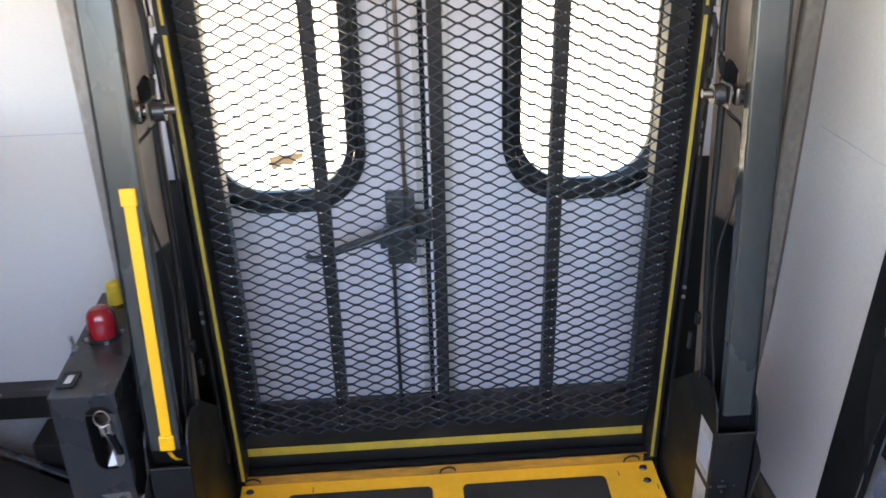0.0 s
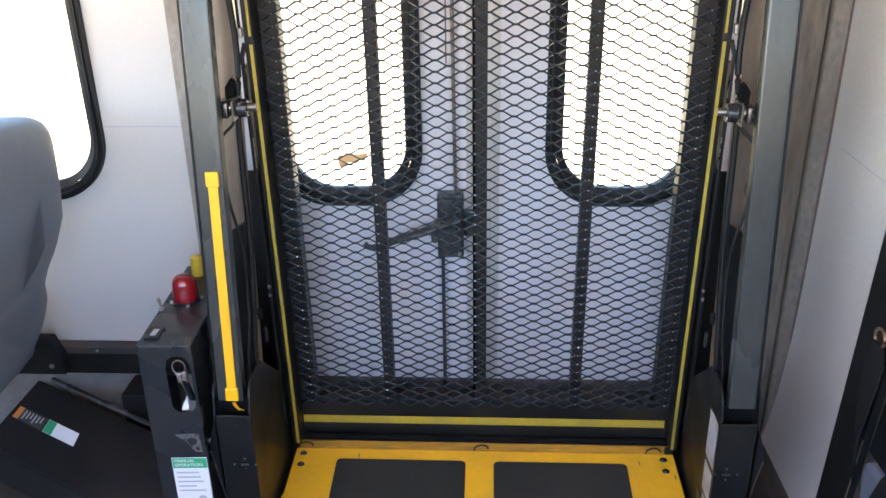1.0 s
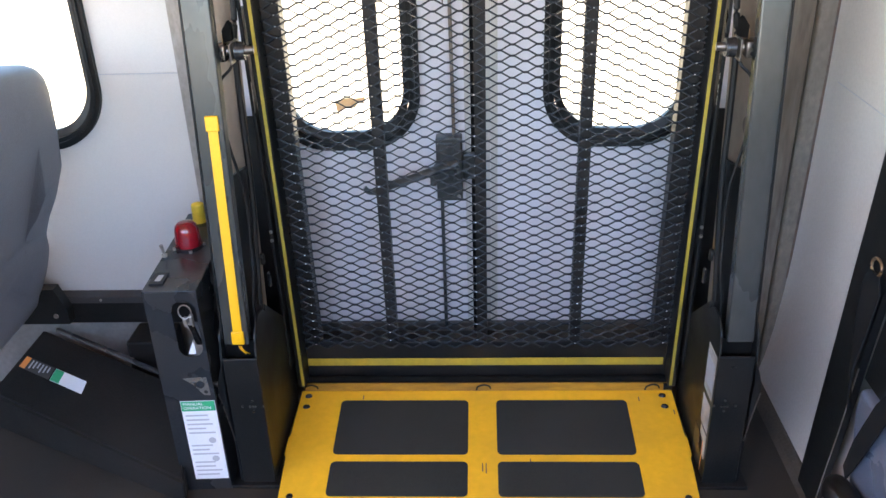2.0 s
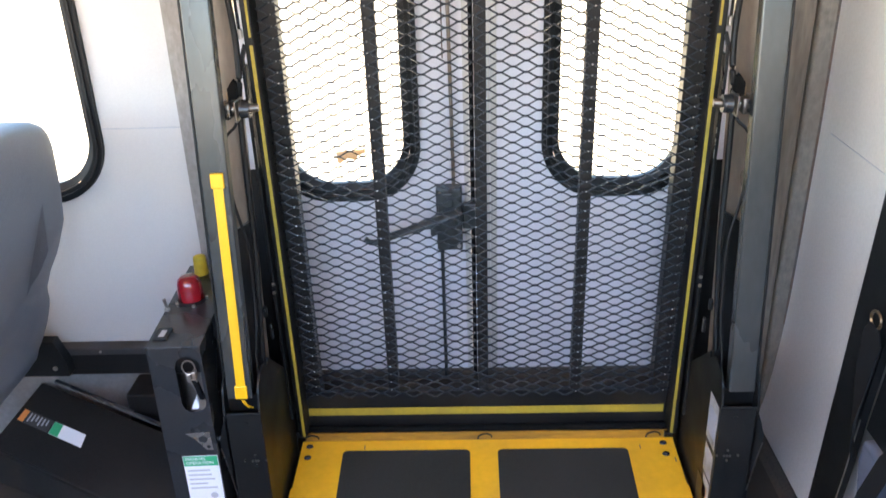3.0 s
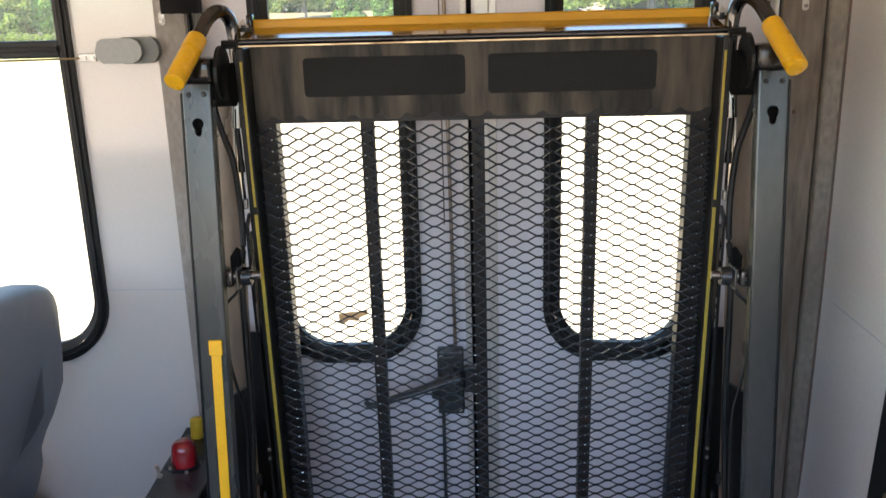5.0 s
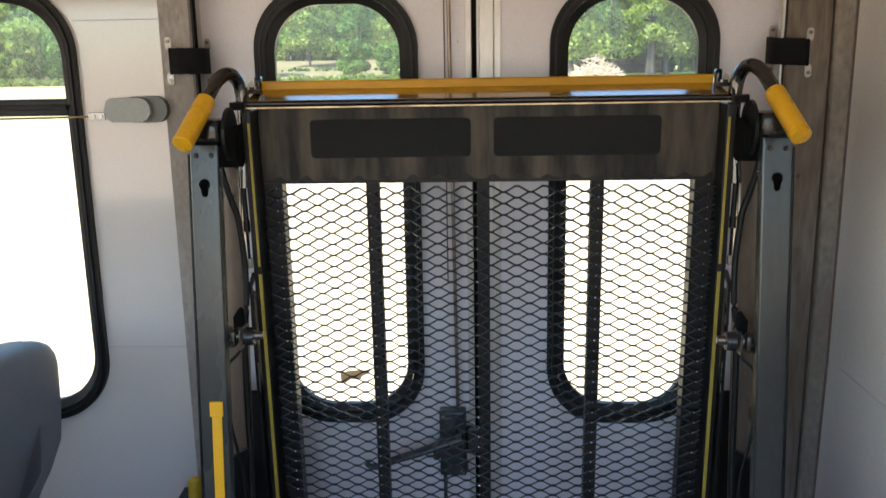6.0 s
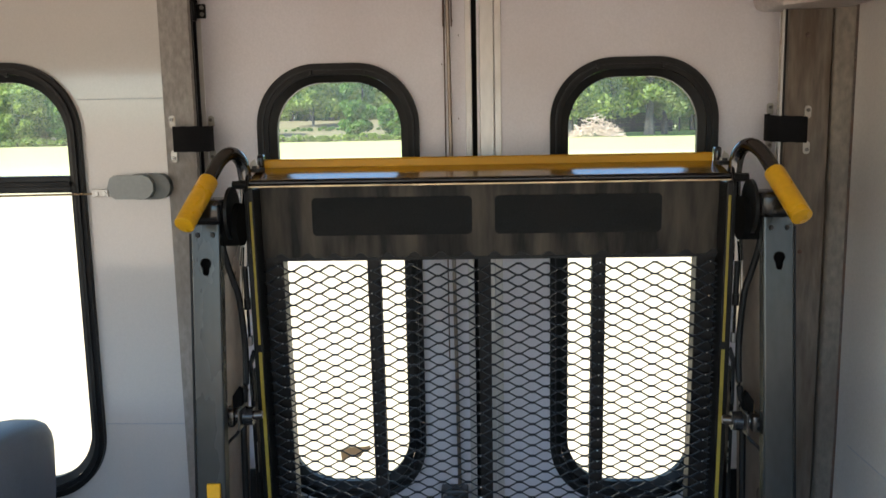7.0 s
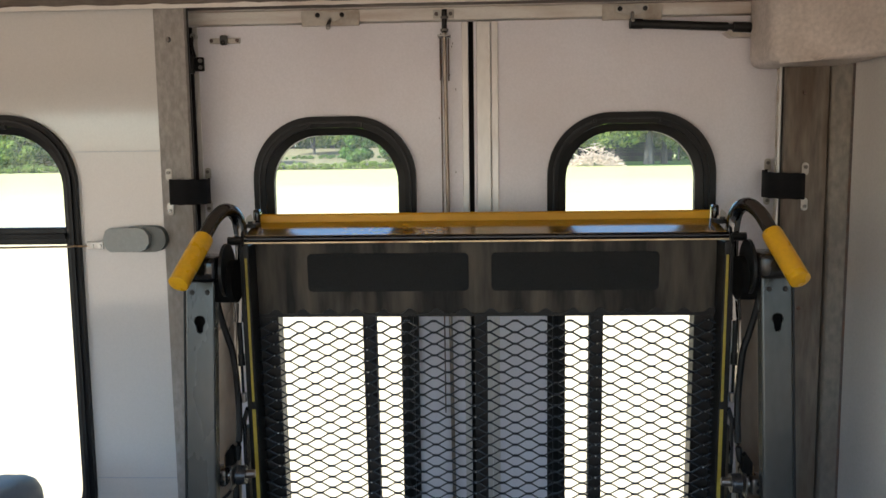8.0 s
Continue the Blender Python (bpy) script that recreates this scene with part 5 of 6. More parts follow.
part("plate_hole", cyl(bmesh.new(), (-0.601, CY0 - 0.0014, 0.285), (-0.601, CY0 - 0.002, 0.285), 0.009, seg=14), CABINET, tri)
part("plate_hole", cyl(bmesh.new(), (-0.592, CY0 - 0.0014, 0.266), (-0.592, CY0 - 0.002, 0.266), 0.004, seg=10), CABINET, tri)
part("hinge_pin", cyl(bmesh.new(), (-0.5757, CY0 + 0.03, 0.262), (-0.548, CY0 + 0.03, 0.262), 0.006, seg=10), STEEL, cab)
# instruction sheet
SX0, SX1, SZ0, SZ1, SY = -0.6510, -0.5780, 0.031, 0.243, CY0 - 0.0004
sheet = part("instruction_sheet", new_box(SX0, SX1, SY - 0.0006, SY, SZ0, SZ1), PAPER, face, "white instruction sheet with a green heading")
part("heading", new_box(SX0 + 0.001, SX1 - 0.001, SY - 0.0010, SY - 0.0007, SZ1 - 0.026, SZ1 - 0.001), GREENINK, sheet)
random.seed(9)
for i in range(15):
    z = SZ1 - 0.040 - i * 0.0115
    if i in (5, 6, 10):
        continue
    part("text_line", new_box(SX0 + 0.006, SX1 - 0.010 - random.uniform(0.0, 0.022), SY - 0.0009, SY - 0.0007, z, z + 0.004), GREYINK, sheet)
for z in (SZ1 - 0.105, SZ1 - 0.155):
    part("diagram", cyl(bmesh.new(), (SX1 - 0.020, SY - 0.0007, z), (SX1 - 0.020, SY - 0.0009, z), 0.008, seg=12), GREYINK, sheet)


def lettering(text, x, y, z, size, material, parent):
    """Raised letters with the built-in font, facing the camera side."""
    cu = bpy.data.curves.new("lettering", "FONT")
    cu.body, cu.size, cu.extrude = text, size, 0.0001
    tmp = bpy.data.objects.new("lettering", cu)
    scene.collection.objects.link(tmp)
    bpy.context.view_layer.update()
    me = bpy.data.meshes.new_from_object(tmp.evaluated_get(bpy.context.evaluated_depsgraph_get()))
    bpy.data.objects.remove(tmp)
    me.transform(Matrix.Translation(Vector((x, y, z)) - ORIGIN.get(root_of(parent).name, Vector())) @ pose(0, 0, 0, 90, 0, 0))
    me.materials.clear()
    me.materials.append(material)
    ob = new("lettering", me)
    ob.parent = parent
    return ob


lettering("MANUAL", SX0 + 0.005, SY - 0.0012, SZ1 - 0.011, 0.0105, PAPER, sheet)
lettering("OPERATION", SX0 + 0.005, SY - 0.0012, SZ1 - 0.0215, 0.0105, PAPER, sheet)

cab.rotation_euler.z = radians(3)

# ---- black tread cover on the floor beside the cabinet ----
cov = thing("floor_cover", "matt black sloping cover on the floor with warning stickers", "cover", (-0.95, 0.05, 0))
A, B, C, D = Vector((-1.138, 0.262, 0.173)), Vector((-0.715, 0.060, 0.137)), Vector((-0.650, -0.178, 0.058)), Vector((-1.2065, 0.0855, 0.1024))


def on_cover(u, v, d=0.0):
    """u along the back edge, v from back to front, d above."""
    p = (A * (1 - u) + B * u) * (1 - v) + (D * (1 - u) + C * u) * v
    n = (B - A).cross(A - D).normalized()
    return p + (n if n.z > 0 else -n) * d


bm = bmesh.new()
top = [bm.verts.new(on_cover(u, v)) for u, v in ((0, 0), (1, 0), (1, 1), (0, 1))]
low = [bm.verts.new((p.co.x, p.co.y - 0.01, 0.0)) for p in top]
bm.faces.new(top), bm.faces.new(low[::-1])
for i in range(4):
    bm.faces.new((top[i], low[i], low[(i + 1) % 4], top[(i + 1) % 4]))
bmesh.ops.bevel(bm, geom=list(bm.edges), offset=0.006, segments=2, affect="EDGES")
cover_body = part("cover_panel", bm, COVERPLASTIC, cov, "black panel")
part("cover_lip", cyl(bmesh.new(), on_cover(0.10, -0.05, 0.004), on_cover(1.0, -0.05, 0.004), 0.007, seg=8), CABINET, cov, "rounded back lip")
part("end_block", new_box(-0.872, -0.765, 0.145, 0.240, 0.0, 0.205, 0.006), COVERPLASTIC, cov, "black block behind the cabinet")


def sticker(name, u0, u1, v0, v1, material, d=0.0006):
    bm = bmesh.new()
    q = [on_cover(u, v, d) for u, v in ((u0, v0), (u1, v0), (u1, v1), (u0, v1))]
    q2 = [on_cover(u, v, d + 0.0005) for u, v in ((u0, v0), (u1, v0), (u1, v1), (u0, v1))]
    a, b = [bm.verts.new(p) for p in q], [bm.verts.new(p) for p in q2]
    bm.faces.new(a), bm.faces.new(b[::-1])
    for i in range(4):
        bm.faces.new((a[i], b[i], b[(i + 1) % 4], a[(i + 1) % 4]))
    return part(name, bm, material, cover_body)


SU, SV, SW, SH = 0.035, 0.41, 0.39, 0.165
tagged(sticker("warning_sticker", SU, SU + SW * 0.48, SV, SV + SH, BLACKINK), "black and orange warning sticker")
sticker("sticker_heading", SU + 0.002, SU + SW * 0.09, SV + 0.005, SV + SH - 0.005, ORANGEINK, 0.0012)
for i in range(6):
    u = SU + SW * (0.13 + 0.055 * i)
    sticker("text_line", u, u + SW * 0.02, SV + 0.02, SV + SH - 0.03 - 0.02 * (i % 3), GREYINK, 0.0012)
tagged(sticker("instruction_sticker", SU + SW * 0.50, SU + SW, SV, SV + SH, PAPER), "white and green instruction sticker")
sticker("sticker_heading", SU + SW * 0.505, SU + SW * 0.64, SV + 0.004, SV + SH - 0.004, GREENINK, 0.0012)

# ---- rail along the wall ----
rail = thing("seat_track", "black steel seat rail along the side wall", "rail", (-1.3, WALL_Y, 0.2))
part("rail_channel", new_box(-2.6, -0.700, WALL_Y - 0.030, WALL_Y - 0.0005, 0.200, 0.2615, 0.003), COVERPLASTIC, rail)
part("rail_flange", new_box(-2.6, -0.700, WALL_Y - 0.038, WALL_Y - 0.0005, 0.262, 0.280, 0.002), RAILGREY, rail, "grey upper flange")
part("rail_bolt", cyl(bmesh.new(), (-0.955, WALL_Y - 0.038, 0.272), (-0.955, WALL_Y - 0.041, 0.272), 0.003, seg=8), STEEL, rail)

# ---- passenger seat ahead of the lift ----
seat = thing("passenger_seat", "grey vinyl bus seat seen from behind, against the wall", "seat", (-1.05, 0.0, 0))


def seat_outline():
    """Half outlines of the back shell in y and z, as seen from behind."""
    far = [(0.199, 0.830), (0.203, 0.76), (0.203, 0.70), (0.201, 0.64), (0.198, 0.57), (0.196, 0.51), (0.196, 0.475), (0.198, 0.43), (0.192, 0.37), (0.170, 0.32), (0.12, 0.285)]
    near = [(-0.36, 0.285), (-0.41, 0.32), (-0.435, 0.37), (-0.442, 0.43), (-0.44, 0.475), (-0.45, 0.51), (-0.475, 0.57), (-0.495, 0.64), (-0.503, 0.70), (-0.503, 0.76), (-0.495, 0.815)]
    topn = [(-0.47, 0.872), (-0.42, 0.894), (-0.20, 0.914), (-0.03, 0.912), (0.06, 0.906), (0.115, 0.897), (0.160, 0.883), (0.187, 0.862)]
    loop = far + near + topn
    fine = smooth_path([(0, y, z) for y, z in loop + loop[:1]], 3)[:-1]
    return [(p.y, p.z) for p in fine]


def seat_lean(z):
    """How far the reclined back moves forward at a height."""
    return float(np.interp(z, (0.26, 0.38, 0.44, 0.48, 0.53, 0.58, 0.66, 0.74, 0.90), (-0.148, -0.101, -0.083, -0.080, -0.061, -0.035, -0.006, 0.002, 0.013)))


def seat_shell():
    bm = bmesh.new()
    out = seat_outline()
    cy, cz = -0.15, 0.57
    layers = ((-0.9235, 0.62), (-0.924, 0.76), (-0.926, 0.86), (-0.930, 0.925), (-0.937, 0.965), (-0.947, 0.988), (-0.962, 1.0), (-1.000, 1.0), (-1.035, 0.985), (-1.05, 0.94), (-1.055, 0.88))
    loops = []
    for x, k in layers:
        loops.append([bm.verts.new((x + seat_lean(z), cy + (y - cy) * (k if abs(y - cy) > 0.2 else 1), cz + (z - cz) * k)) for y, z in out])
    for a, b in zip(loops, loops[1:]):
        for i in range(len(out)):
            bm.faces.new((a[i], a[(i + 1) % len(out)], b[(i + 1) % len(out)], b[i]))
    for lp, rev in ((loops[0], 1), (loops[-1], -1)):
        bm.faces.new(lp[::rev])
    return bm


backrest = part("backrest", seat_shell(), SEATFAB, seat, "smooth grey vinyl backrest", True)
backrest.data.set_sharp_from_angle(angle=radians(85))
part("cushion", new_box(-1.52, -1.08, -0.50, 0.20, 0.34, 0.45, 0.035, 4), SEATFAB, seat, "grey seat cushion", True)
bm = prism(bmesh.new(), [(-1.16, 0.222), (-1.030, 0.222), (-1.030, 0.262), (-1.052, 0.320), (-1.16, 0.320)], lambda u, v, d: Vector((u, 0.205 + d, v)), 0.030)
part("seat_bracket", bm, BLACK, seat, "black steel seat bracket on the rail")
part("bracket_bolt", cyl(bmesh.new(), (-1.06, 0.205, 0.246), (-1.06, 0.201, 0.246), 0.006, seg=8), STEEL, seat)
part("seat_leg", new_box(-1.30, -1.25, -0.42, -0.37, 0.0, 0.345, 0.004), BLACK, seat)

# ---- folded seat with its hanging belt against the rear wall ----
fr = thing("folded_seat", "folded seat with black steel frame and blue-grey vinyl pad", "seat", (0.68, -0.2, 0))


def on_rear(y_off, z, d=0.0):
    """A place on the leaning frame; y_off runs away from the doors."""
    return Vector((0.694 - d, -0.103 - 0.086 * z - y_off, z))


bm = bmesh.new()
prism(bm, [(0.0, 0.0), (0.090, 0.0), (0.0975, 0.111), (0.110, 0.284), (0.112, 0.40), (0.12, 0.55), (0.16, 0.9), (0.16, 1.02), (0.0, 1.02)], lambda u, v, d: on_rear(u, v, d), 0.014)
bmesh.ops.bevel(bm, geom=list(bm.edges), offset=0.003, segments=2, affect="EDGES")
upright = part("upright", bm, BLACK, fr, "black steel upright")
part("edge_bead", tube(bmesh.new(), [on_rear(0.093, 0.02, 0.014), on_rear(0.0985, 0.13, 0.014), on_rear(0.1085, 0.27, 0.014), on_rear(0.1120, 0.40, 0.014)], 0.0015, 6, 4), STEEL, upright, "worn bare metal edge", True)
part("rear_upright", prism(bmesh.new(), [(0.122, 0.385), (0.32, 0.385), (0.32, 1.0), (0.165, 1.0)], lambda u, v, d: on_rear(u, v, d - 0.012), 0.016), BLACK, fr, "black steel rear upright")
bm = prism(bmesh.new(), [(0.140, 0.370), (0.152, 0.335), (0.180, 0.255), (0.205, 0.185), (0.225, 0.130), (0.42, 0.130), (0.42, 0.3848), (0.150, 0.3848)], lambda u, v, d: on_rear(u, v, d - 0.020), 0.040)
bmesh.ops.bevel(bm, geom=list(bm.edges), offset=0.012, segments=4, affect="EDGES", profile=0.5)
part("seat_pad", bm, PADVINYL, fr, "glossy blue-grey vinyl seat pad", True)
part("frame_tube", tube(bmesh.new(), [on_rear(0.135, 0.100, 0.012), on_rear(0.170, 0.160, 0.030), on_rear(0.225, 0.200, 0.040), on_rear(0.36, 0.225, 0.040)], 0.017, 12, 5), BLACK, fr, "bent black steel tube", True)
part("frame_bolt", cyl(bmesh.new(), on_rear(0.151, 0.191, -0.016), on_rear(0.151, 0.191, 0.004), 0.0075, 0.006, 10), STEEL, fr, "shiny bolt head", True)

belt = thing("hanging_belt", "black webbing belt hanging from a brass ring", "belt", (0.66, -0.24, 0.6))
pts = [on_rear(0.0870 + 0.018 * math.cos(a), 0.606 + 0.016 * math.sin(a), 0.020) for a in np.linspace(0.2, 2 * math.pi, 18)]
part("ring", tube(bmesh.new(), pts, 0.0028, 8, 2), BRASS, belt, "brass D-ring", True)


def ribbon(bm, path, thick):
    """A flat belt; path holds a centre, a sideways direction and a half width."""
    cols = []
    for p, w, half in path:
        w = Vector(w).normalized() * half
        n = Vector((-thick, 0, 0))
        cols.append([bm.verts.new(Vector(p) + a) for a in (-w, w, w + n, -w + n)])
    for a, b in zip(cols, cols[1:]):
        for k in range(4):
            bm.faces.new((a[k], a[(k + 1) % 4], b[(k + 1) % 4], b[k]))
    bm.faces.new(cols[0][::-1]), bm.faces.new(cols[-1])
    return bm


part("webbing", ribbon(bmesh.new(), [(on_rear(0.091, 0.596, 0.020), (0, 1, 0), 0.016), (on_rear(0.100, 0.575, 0.024), (0, 1, 0), 0.033), (on_rear(0.107, 0.50, 0.028), (0.1, 1, 0.1), 0.031), (on_rear(0.117, 0.42, 0.030), (0.3, 1, 0.1), 0.022), (on_rear(0.128, 0.37, 0.028), (0.5, 1, 0.1), 0.014), (on_rear(0.136, 0.325, 0.022), (1, 1, 0.1), 0.008)], 0.003), WEBBING, belt, "black gathered webbing", True)
part("webbing", ribbon(bmesh.new(), [(on_rear(0.290, 0.500, 0.018), (0, 0.9, 0.35), 0.020), (on_rear(0.246, 0.400, 0.028), (0, 0.93, 0.30), 0.021), (on_rear(0.215, 0.290, 0.030), (0, 0.96, 0.27), 0.020), (on_rear(0.196, 0.215, 0.030), (0.2, 0.96, 0.27), 0.015)], 0.003), WEBBING, belt, "black diagonal webbing", True)

# ---- small device with a cord on the side wall ----
dev = thing("stop_request_switch", "oval grey pull-cord switch on the side wall", "switch", (-0.7360, WALL_Y, 1.365))
DZ = 1.3600
back = part("housing", prism(bmesh.new(), rounded(-0.7610, -0.6650, DZ - 0.027, DZ + 0.027, 0.026, 8), lambda u, v, d: Vector((u, WALL_Y - 0.0005 - d, v)), 0.022), DEVICE, dev, "grey-green plastic housing", True)
part("face_plate", prism(bmesh.new(), [(-0.7940, DZ), (-0.7870, DZ + 0.020), (-0.7780, DZ + 0.025), (-0.7160, DZ + 0.025), (-0.7040, DZ + 0.020), (-0.6960, DZ + 0.008), (-0.6960, DZ - 0.008), (-0.7040, DZ - 0.020), (-0.7160, DZ - 0.025), (-0.7780, DZ - 0.025), (-0.7870, DZ - 0.018)],
     lambda u, v, d: Vector((u, WALL_Y - 0.0230 - d, v)), 0.014), DEVICEFACE, dev, "pale grey face", True)
part("face_back", new_box(-0.7760, -0.6960, WALL_Y - 0.0228, WALL_Y - 0.0005, DZ - 0.022, DZ + 0.022, 0.004), DEVICE, dev)
part("cord_clamp", new_box(-0.8320, -0.7970, WALL_Y - 0.028, WALL_Y - 0.022, DZ - 0.020, DZ - 0.004, 0.001), STEEL, dev, "steel cord clamp")
for x in (-0.8040, -0.8200):
    part("clamp_screw", cyl(bmesh.new(), (x, WALL_Y - 0.028, DZ - 0.0125), (x, WALL_Y - 0.031, DZ - 0.0125), 0.0042, seg=10), STEEL, dev)
part("cord", cyl(bmesh.new(), (-0.8240, WALL_Y - 0.026, DZ - 0.013), (-2.6, WALL_Y - 0.024, DZ - 0.030), 0.0022, seg=8), BRASS, dev, "brown pull cord", True)

# ---- outdoors: lawn, wood edge, brush pile ----
GZ = -0.95


def rise(x, y):
    """The land beyond the lawn climbs gently on one side."""
    return 3.0 * float(np.interp(y, (112, 155, 300), (0, 1, 1.25))) * float(np.interp(x, (4, 14), (1, 0)))


def land(xs, ys, lift_by):
    gm = bmesh.new()
    rows = [[gm.verts.new((x, y, GZ + rise(x, y) + lift_by)) for x in xs] for y in ys]
    for a, b in zip(rows, rows[1:]):
        for i in range(len(xs) - 1):
            gm.faces.new((a[i], a[i + 1], b[i + 1], b[i]))
    return gm


gm = land((-2500, -800, -300, -150, -80, -40, -10, 4, 9, 14, 40, 90, 200, 800, 2500), (-2500, -600, -100, -20, 0, 20, 60, 100, 112, 125, 140, 155, 200, 300, 900, 2500), 0.0)
tagged(part("ground", gm, LAWN, None, "sunlit mown lawn around the bus"), category="ground", kind="structure")
gm = land((-150, -80, -40, -10, 4), (112.5, 120, 130, 142, 155, 172), 0.04)
tagged(part("field", gm, FIELD, None, "dry brownish field rising beyond the lawn"), category="ground", kind="structure")
# dark sheet over the lawn: the trees' shade painted as ground colour
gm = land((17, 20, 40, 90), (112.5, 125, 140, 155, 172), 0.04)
tagged(part("shaded_wood_floor", gm, WOODSHADE, None, "ground under the trees, their shade put into its dark green"), category="ground", kind="structure")
RNG = np.random.default_rng(12)


def leaf_mesh(name, centres, radii, counts, size, material, parent, flat=0.8):
    """Many small leaf clumps scattered in ragged lobes."""
    vs = []
    for (cx, cy, cz), r, n in zip(centres, radii, counts):
        d = RNG.normal(size=(n, 3))
        d /= np.linalg.norm(d, axis=1)[:, None]
        rr = r * RNG.uniform(0.35, 1.05, n) ** 0.6
        c = d * rr[:, None] * np.array([1, 1, flat]) + np.array([cx, cy, cz])
        s = size * RNG.uniform(0.5, 1.3, n)
        a = RNG.normal(size=(n, 3))
        a /= np.linalg.norm(a, axis=1)[:, None]
        b = np.cross(a, RNG.normal(size=(n, 3)))
        b /= np.linalg.norm(b, axis=1)[:, None]
        a, b = a * s[:, None], b * s[:, None] * 0.6
        vs.append(np.stack([c - a, c - b * 0.8, c + a, c + b], 1))
    v = np.concatenate(vs)
    v = v.reshape(-1, 3)
    v[:, 2] = np.maximum(v[:, 2], ORIGIN[root_of(parent).name].z + 0.02)
    o = ORIGIN[root_of(parent).name]
    me = bpy.data.meshes.new(name)
    me.from_pydata((v - np.array(o)).tolist(), [], np.arange(len(v)).reshape(-1, 4).tolist())
    me.materials.append(material)
    ob = new(name, me)
    ob.parent = parent
    return ob


def tree(x, y, h, low, spread, r, material, dense=1.0):
    """A trunk with limbs and a ragged crown that begins at a height low."""
    G = GZ + rise(x, y)
    t = thing("tree", "leafy tree at the edge of the lawn", "tree", (x, y, G), "trees at the lawn's edge")
    bm = bmesh.new()
    lean = RNG.uniform(-0.4, 0.4, 2)
    tube(bm, [(x, y, G - 0.2), (x + lean[0] * 0.2, y, G + h * 0.2), (x + lean[0], y + lean[1], G + h * 0.55), (x + lean[0] * 1.4, y + lean[1], G + h * 0.9)],
         lambda f: r * (1.25 - f * 1.1) if f > 0.06 else r * 1.5, 9, 4)
    for k in range(5):
        a, z0 = RNG.uniform(0, 6.28), G + low + (h - low) * RNG.uniform(0.0, 0.45)
        L = spread * RNG.uniform(0.5, 0.9)
        tube(bm, [(x + lean[0] * 0.6, y, z0), (x + L * 0.5 * math.cos(a), y + L * 0.5 * math.sin(a), z0 + 0.6), (x + L * math.cos(a), y + L * math.sin(a), z0 + 1.4)], lambda f: r * 0.35 * (1 - 0.8 * f), 6, 3)
    part("trunk", bm, BARK, t, "grey-brown trunk and limbs", True)
    n = int(16 * dense)
    cs, rs = [], []
    for k in range(n):
        a, q = RNG.uniform(0, 6.28), RNG.uniform(0.1, 1.0) ** 0.6
        zz = G + low + (h - low) * RNG.uniform(0.02, 0.95)
        cs.append((x + spread * q * math.cos(a), y + spread * q * math.sin(a), zz))
        rs.append(spread * RNG.uniform(0.28, 0.48))
    leaf_mesh("crown", cs, rs, [int(130 * dense)] * n, 0.36, material, t)
    return t


def bush(x, y, w, h, material, name="bush", label="dense green bush at the edge of the lawn"):
    G = GZ + rise(x, y)
    t = thing(name, label, "bush", (x, y, G), "bushes at the lawn's edge")
    n = max(5, int(w * 2.6))
    cs = [(x + RNG.uniform(-w, w) * 0.6, y + RNG.uniform(-1, 1), G + h * RNG.uniform(0.1, 0.8)) for _ in range(n)]
    leaf_mesh("foliage", cs, [h * RNG.uniform(0.22, 0.40) for _ in range(n)], [150] * n, 0.24 if h > 2 else 0.13, material, t)
    bm = bmesh.new()
    for k in range(3):
        q = RNG.uniform(-0.5, 0.5)
        tube(bm, [(x + q, y, G - 0.1), (x + q * 1.6, y + q, G + h * 0.4), (x + q * 2.4, y, G + h * 0.75)], lambda f: 0.06 * (1.1 - f), 6, 3)
    part("stems", bm, BARK, t)
    return t


# open wood with bare trunks to one side, thicket to the other, dense woods behind
for x, y, h, low, sp, r in ((12.5, 119, 15, 3.4, 4.6, 0.34), (19.0, 124, 17, 3.2, 5.0, 0.45), (23.6, 120, 16, 3.8, 4.6, 0.62), (26.4, 123, 15, 3.4, 4.4, 0.42), (32.6, 125, 17, 3.6, 5.2, 0.66), (37.0, 117, 18, 4.4, 5.0, 0.85), (45.0, 122, 16, 3.0, 5.2, 0.6), (54, 126, 16, 3.0, 6, 0.5)):
    tree(x, y, h, low, sp, r, LEAVES if RNG.uniform() < 0.55 else LEAVESPALE, 1.7)
for x in np.arange(8, 66, 5.0):
    tree(float(x + RNG.uniform(-1, 1)), float(150 + RNG.uniform(-4, 8)), 16, 1.8, 5.0, 0.4, LEAVESDEEP, 1.3)
for x in np.arange(-126, 6, 5.2):
    y = float(158 + RNG.uniform(-4, 6))
    tree(float(x + RNG.uniform(-1.5, 1.5)), y, 15, 0.8, 5.4, 0.4, (LEAVES, LEAVESDEEP, LEAVES)[int(RNG.uniform(0, 3))], 1.7)
# lone trees, hedge rows and rough grass on the field
for x, y, h, low, sp, m in ((-17.0, 118, 11, 0.3, 2.2, LEAVESDEEP), (-11.4, 116, 4.4, 0.2, 2.4, LEAVESDEEP), (-32.4, 122, 8, 2.0, 2.4, LEAVES), (-28.0, 140, 10, 2.2, 3.4, LEAVES), (-66, 119, 9, 0.6, 3.4, LEAVES), (-74, 124, 12, 0.8, 4.4, LEAVES), (-60, 121, 7, 0.5, 2.6, LEAVESDEEP), (-88, 121, 11, 0.6, 4.0, LEAVES)):
    tree(x, y, h, low, sp, 0.2, m, 2.2)
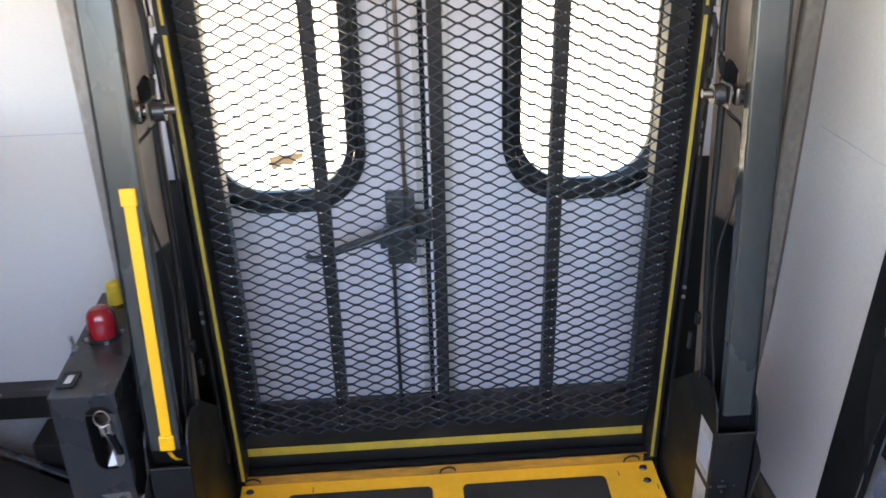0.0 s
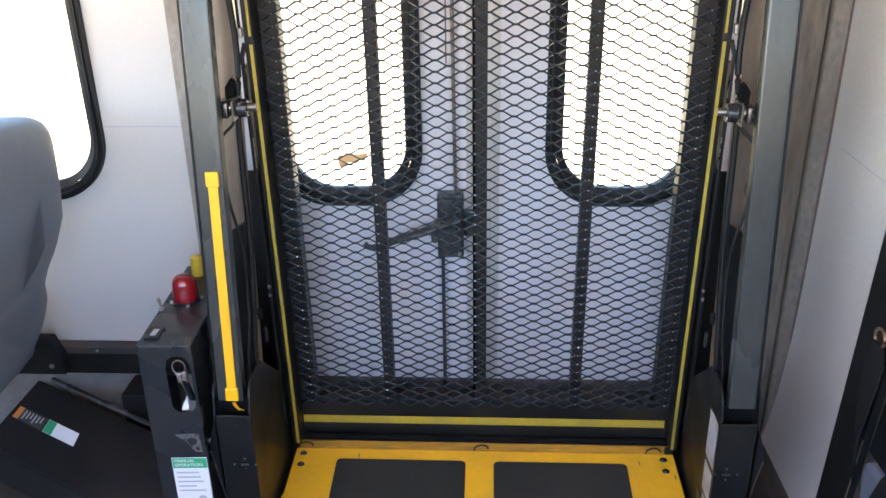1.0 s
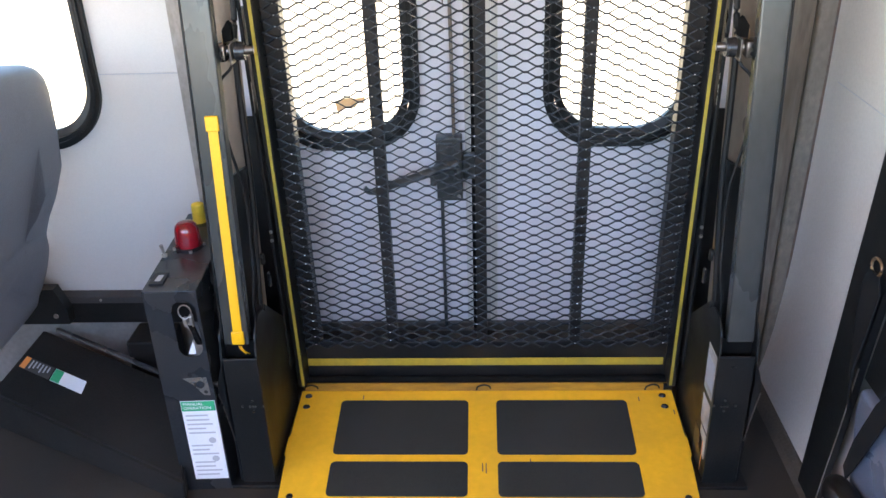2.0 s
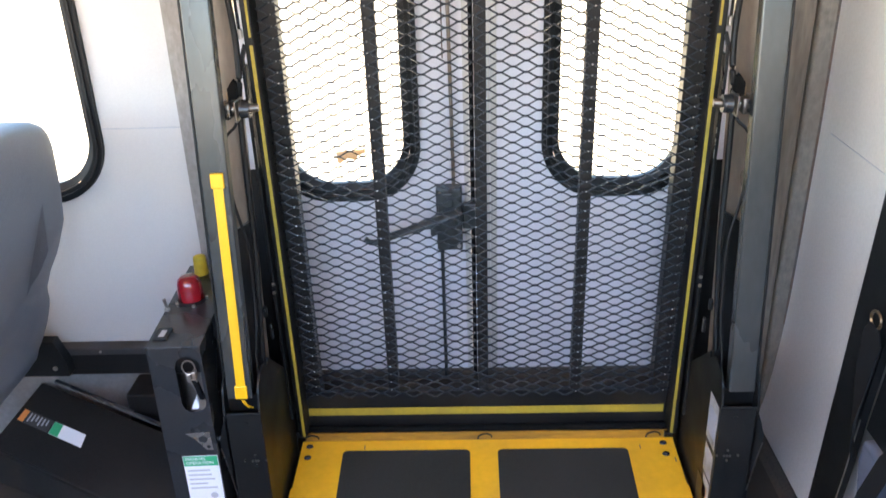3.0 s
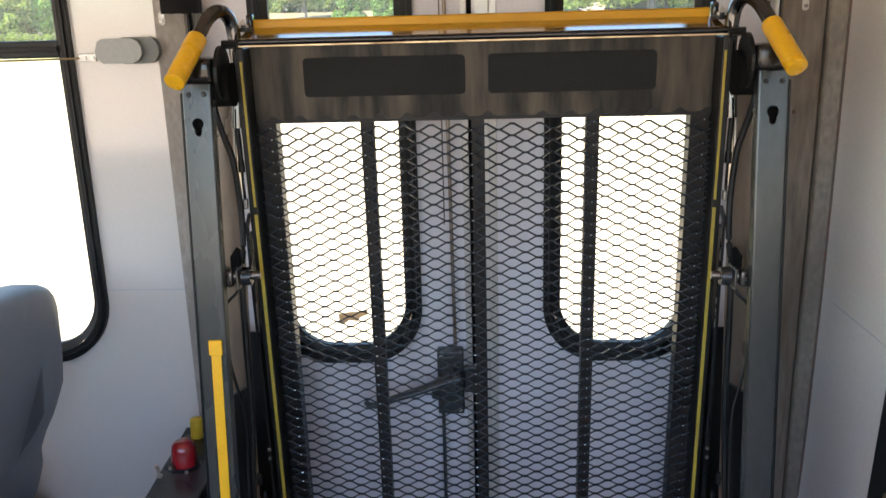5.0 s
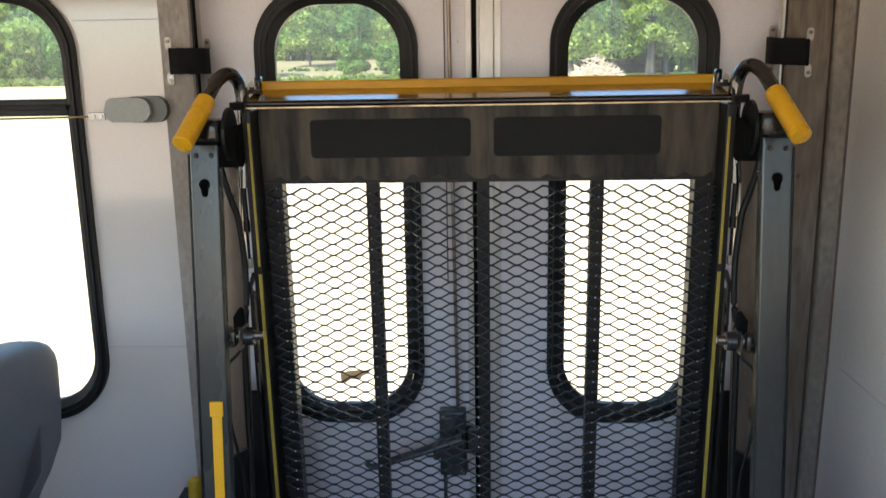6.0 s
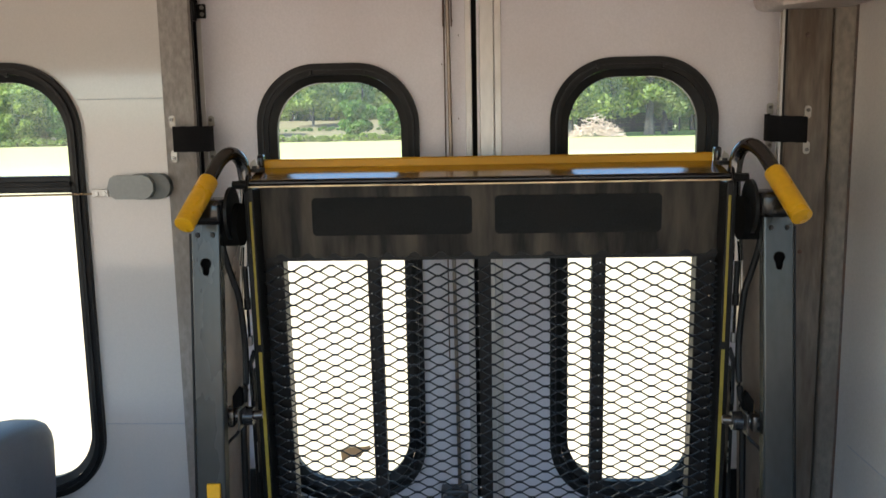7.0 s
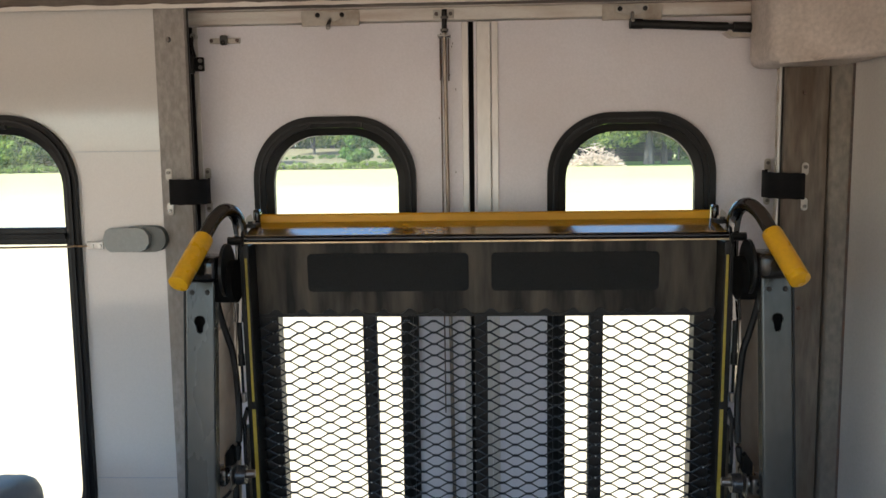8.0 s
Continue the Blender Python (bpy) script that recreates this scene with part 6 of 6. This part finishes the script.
for x in np.arange(-110, 6, 2.2):
    if RNG.uniform() < 0.6:
        bush(float(x), float(131 + RNG.uniform(-0.8, 0.8)), 3.2, float(RNG.uniform(0.6, 0.9)), LEAVESDEEP)
    bush(float(x), float(113.5 + RNG.uniform(-0.6, 0.6)), 3.4, float(RNG.uniform(0.7, 1.3)), (LEAVES, LEAVESPALE)[int(RNG.uniform(0, 2))], label="low rough grass and weeds at the edge of the lawn")
for x in np.arange(11, 66, 5.0):
    bush(float(x), float(163 + RNG.uniform(-2, 2)), 6.0, 5.0, LEAVESDEEP)
grass = thing("rough_grass", "band of rough green grass at the foot of the field", "grass", (-50, 114, GZ), kind="stuff")
cs = [(float(x), float(114 + RNG.uniform(-1, 1)), GZ + 0.35) for x in np.arange(-120, 6, 0.9)]
tagged(leaf_mesh("blades", cs, [float(RNG.uniform(0.5, 1.0)) for _ in cs], [90] * len(cs), 0.16, LEAVES, grass), kind="stuff")
# open-fronted shed between the trunks
shed = thing("open_shed", "dark weathered open-fronted shed among the trees", "shed", (25, 146, GZ))
part("roof", prism(bmesh.new(), [(142.0, GZ + 3.7), (149.5, GZ + 4.5), (149.5, GZ + 4.7), (142.0, GZ + 3.95)], lambda u, v, d: Vector((16.5 + d, u, v)), 17.0), SHED, shed, "low dark roof")
for x in (17.0, 21.5, 28.0, 33.0):
    part("post", new_box(float(x) - 0.12, float(x) + 0.12, 142.6, 142.84, GZ, GZ + 3.8), SHED, shed)
for z in np.arange(0.0, 3.2, 0.42):
    part("board", new_box(16.8, 33.2, 148.8, 148.9, GZ + float(z), GZ + float(z) + 0.36), SHED, shed)
part("rail", new_box(16.8, 33.2, 142.9, 143.0, GZ + 1.2, GZ + 1.35), SHED, shed)
woods = thing("far_woods", "deep green wood far behind the lawn", "woods", (-20, 172, GZ), kind="stuff")
cs = [(float(x), float(172 + RNG.uniform(-4, 4)), GZ + rise(x, 172) + float(z)) for x in np.arange(-160, 110, 4.5) for z in (0.6, 2.8, 5.0, 7.5, 11.5, 16.0, 20.5)]
cs += [(float(x), float(164 + RNG.uniform(-2, 2)), GZ + 3.0 + float(z)) for x in np.arange(-130, 6, 3.6) for z in (0.8, 2.6, 4.6, 6.8, 9.5)]
tagged(leaf_mesh("foliage", cs, [float(RNG.uniform(2.6, 4.2)) for _ in cs], [110] * len(cs), 0.8, LEAVESDEEP, woods), kind="stuff")

# heap of cut branches
pile = thing("brush_pile", "pale heap of cut branches on the lawn", "brush pile", (15.5, 113, GZ))
bm = bmesh.new()
for k in range(260):
    a, q = RNG.uniform(0, 6.28), RNG.uniform(0, 1) ** 0.5
    x, y = 15.2 + 3.6 * q * math.cos(a), 113 + 1.5 * q * math.sin(a)
    z = GZ + 0.1 + (1 - q) * 3.2 * RNG.uniform(0.4, 1)
    d = RNG.normal(size=3) * np.array([1, 0.6, 0.45])
    d = d / np.linalg.norm(d) * RNG.uniform(0.5, 1.3)
    cyl(bm, (x - d[0], y - d[1], max(GZ, z - d[2])), (x + d[0], y + d[1], max(GZ + 0.05, z + d[2])), 0.045, 0.02, 5)
part("branches", bm, BRUSH, pile, "dry tan branches")
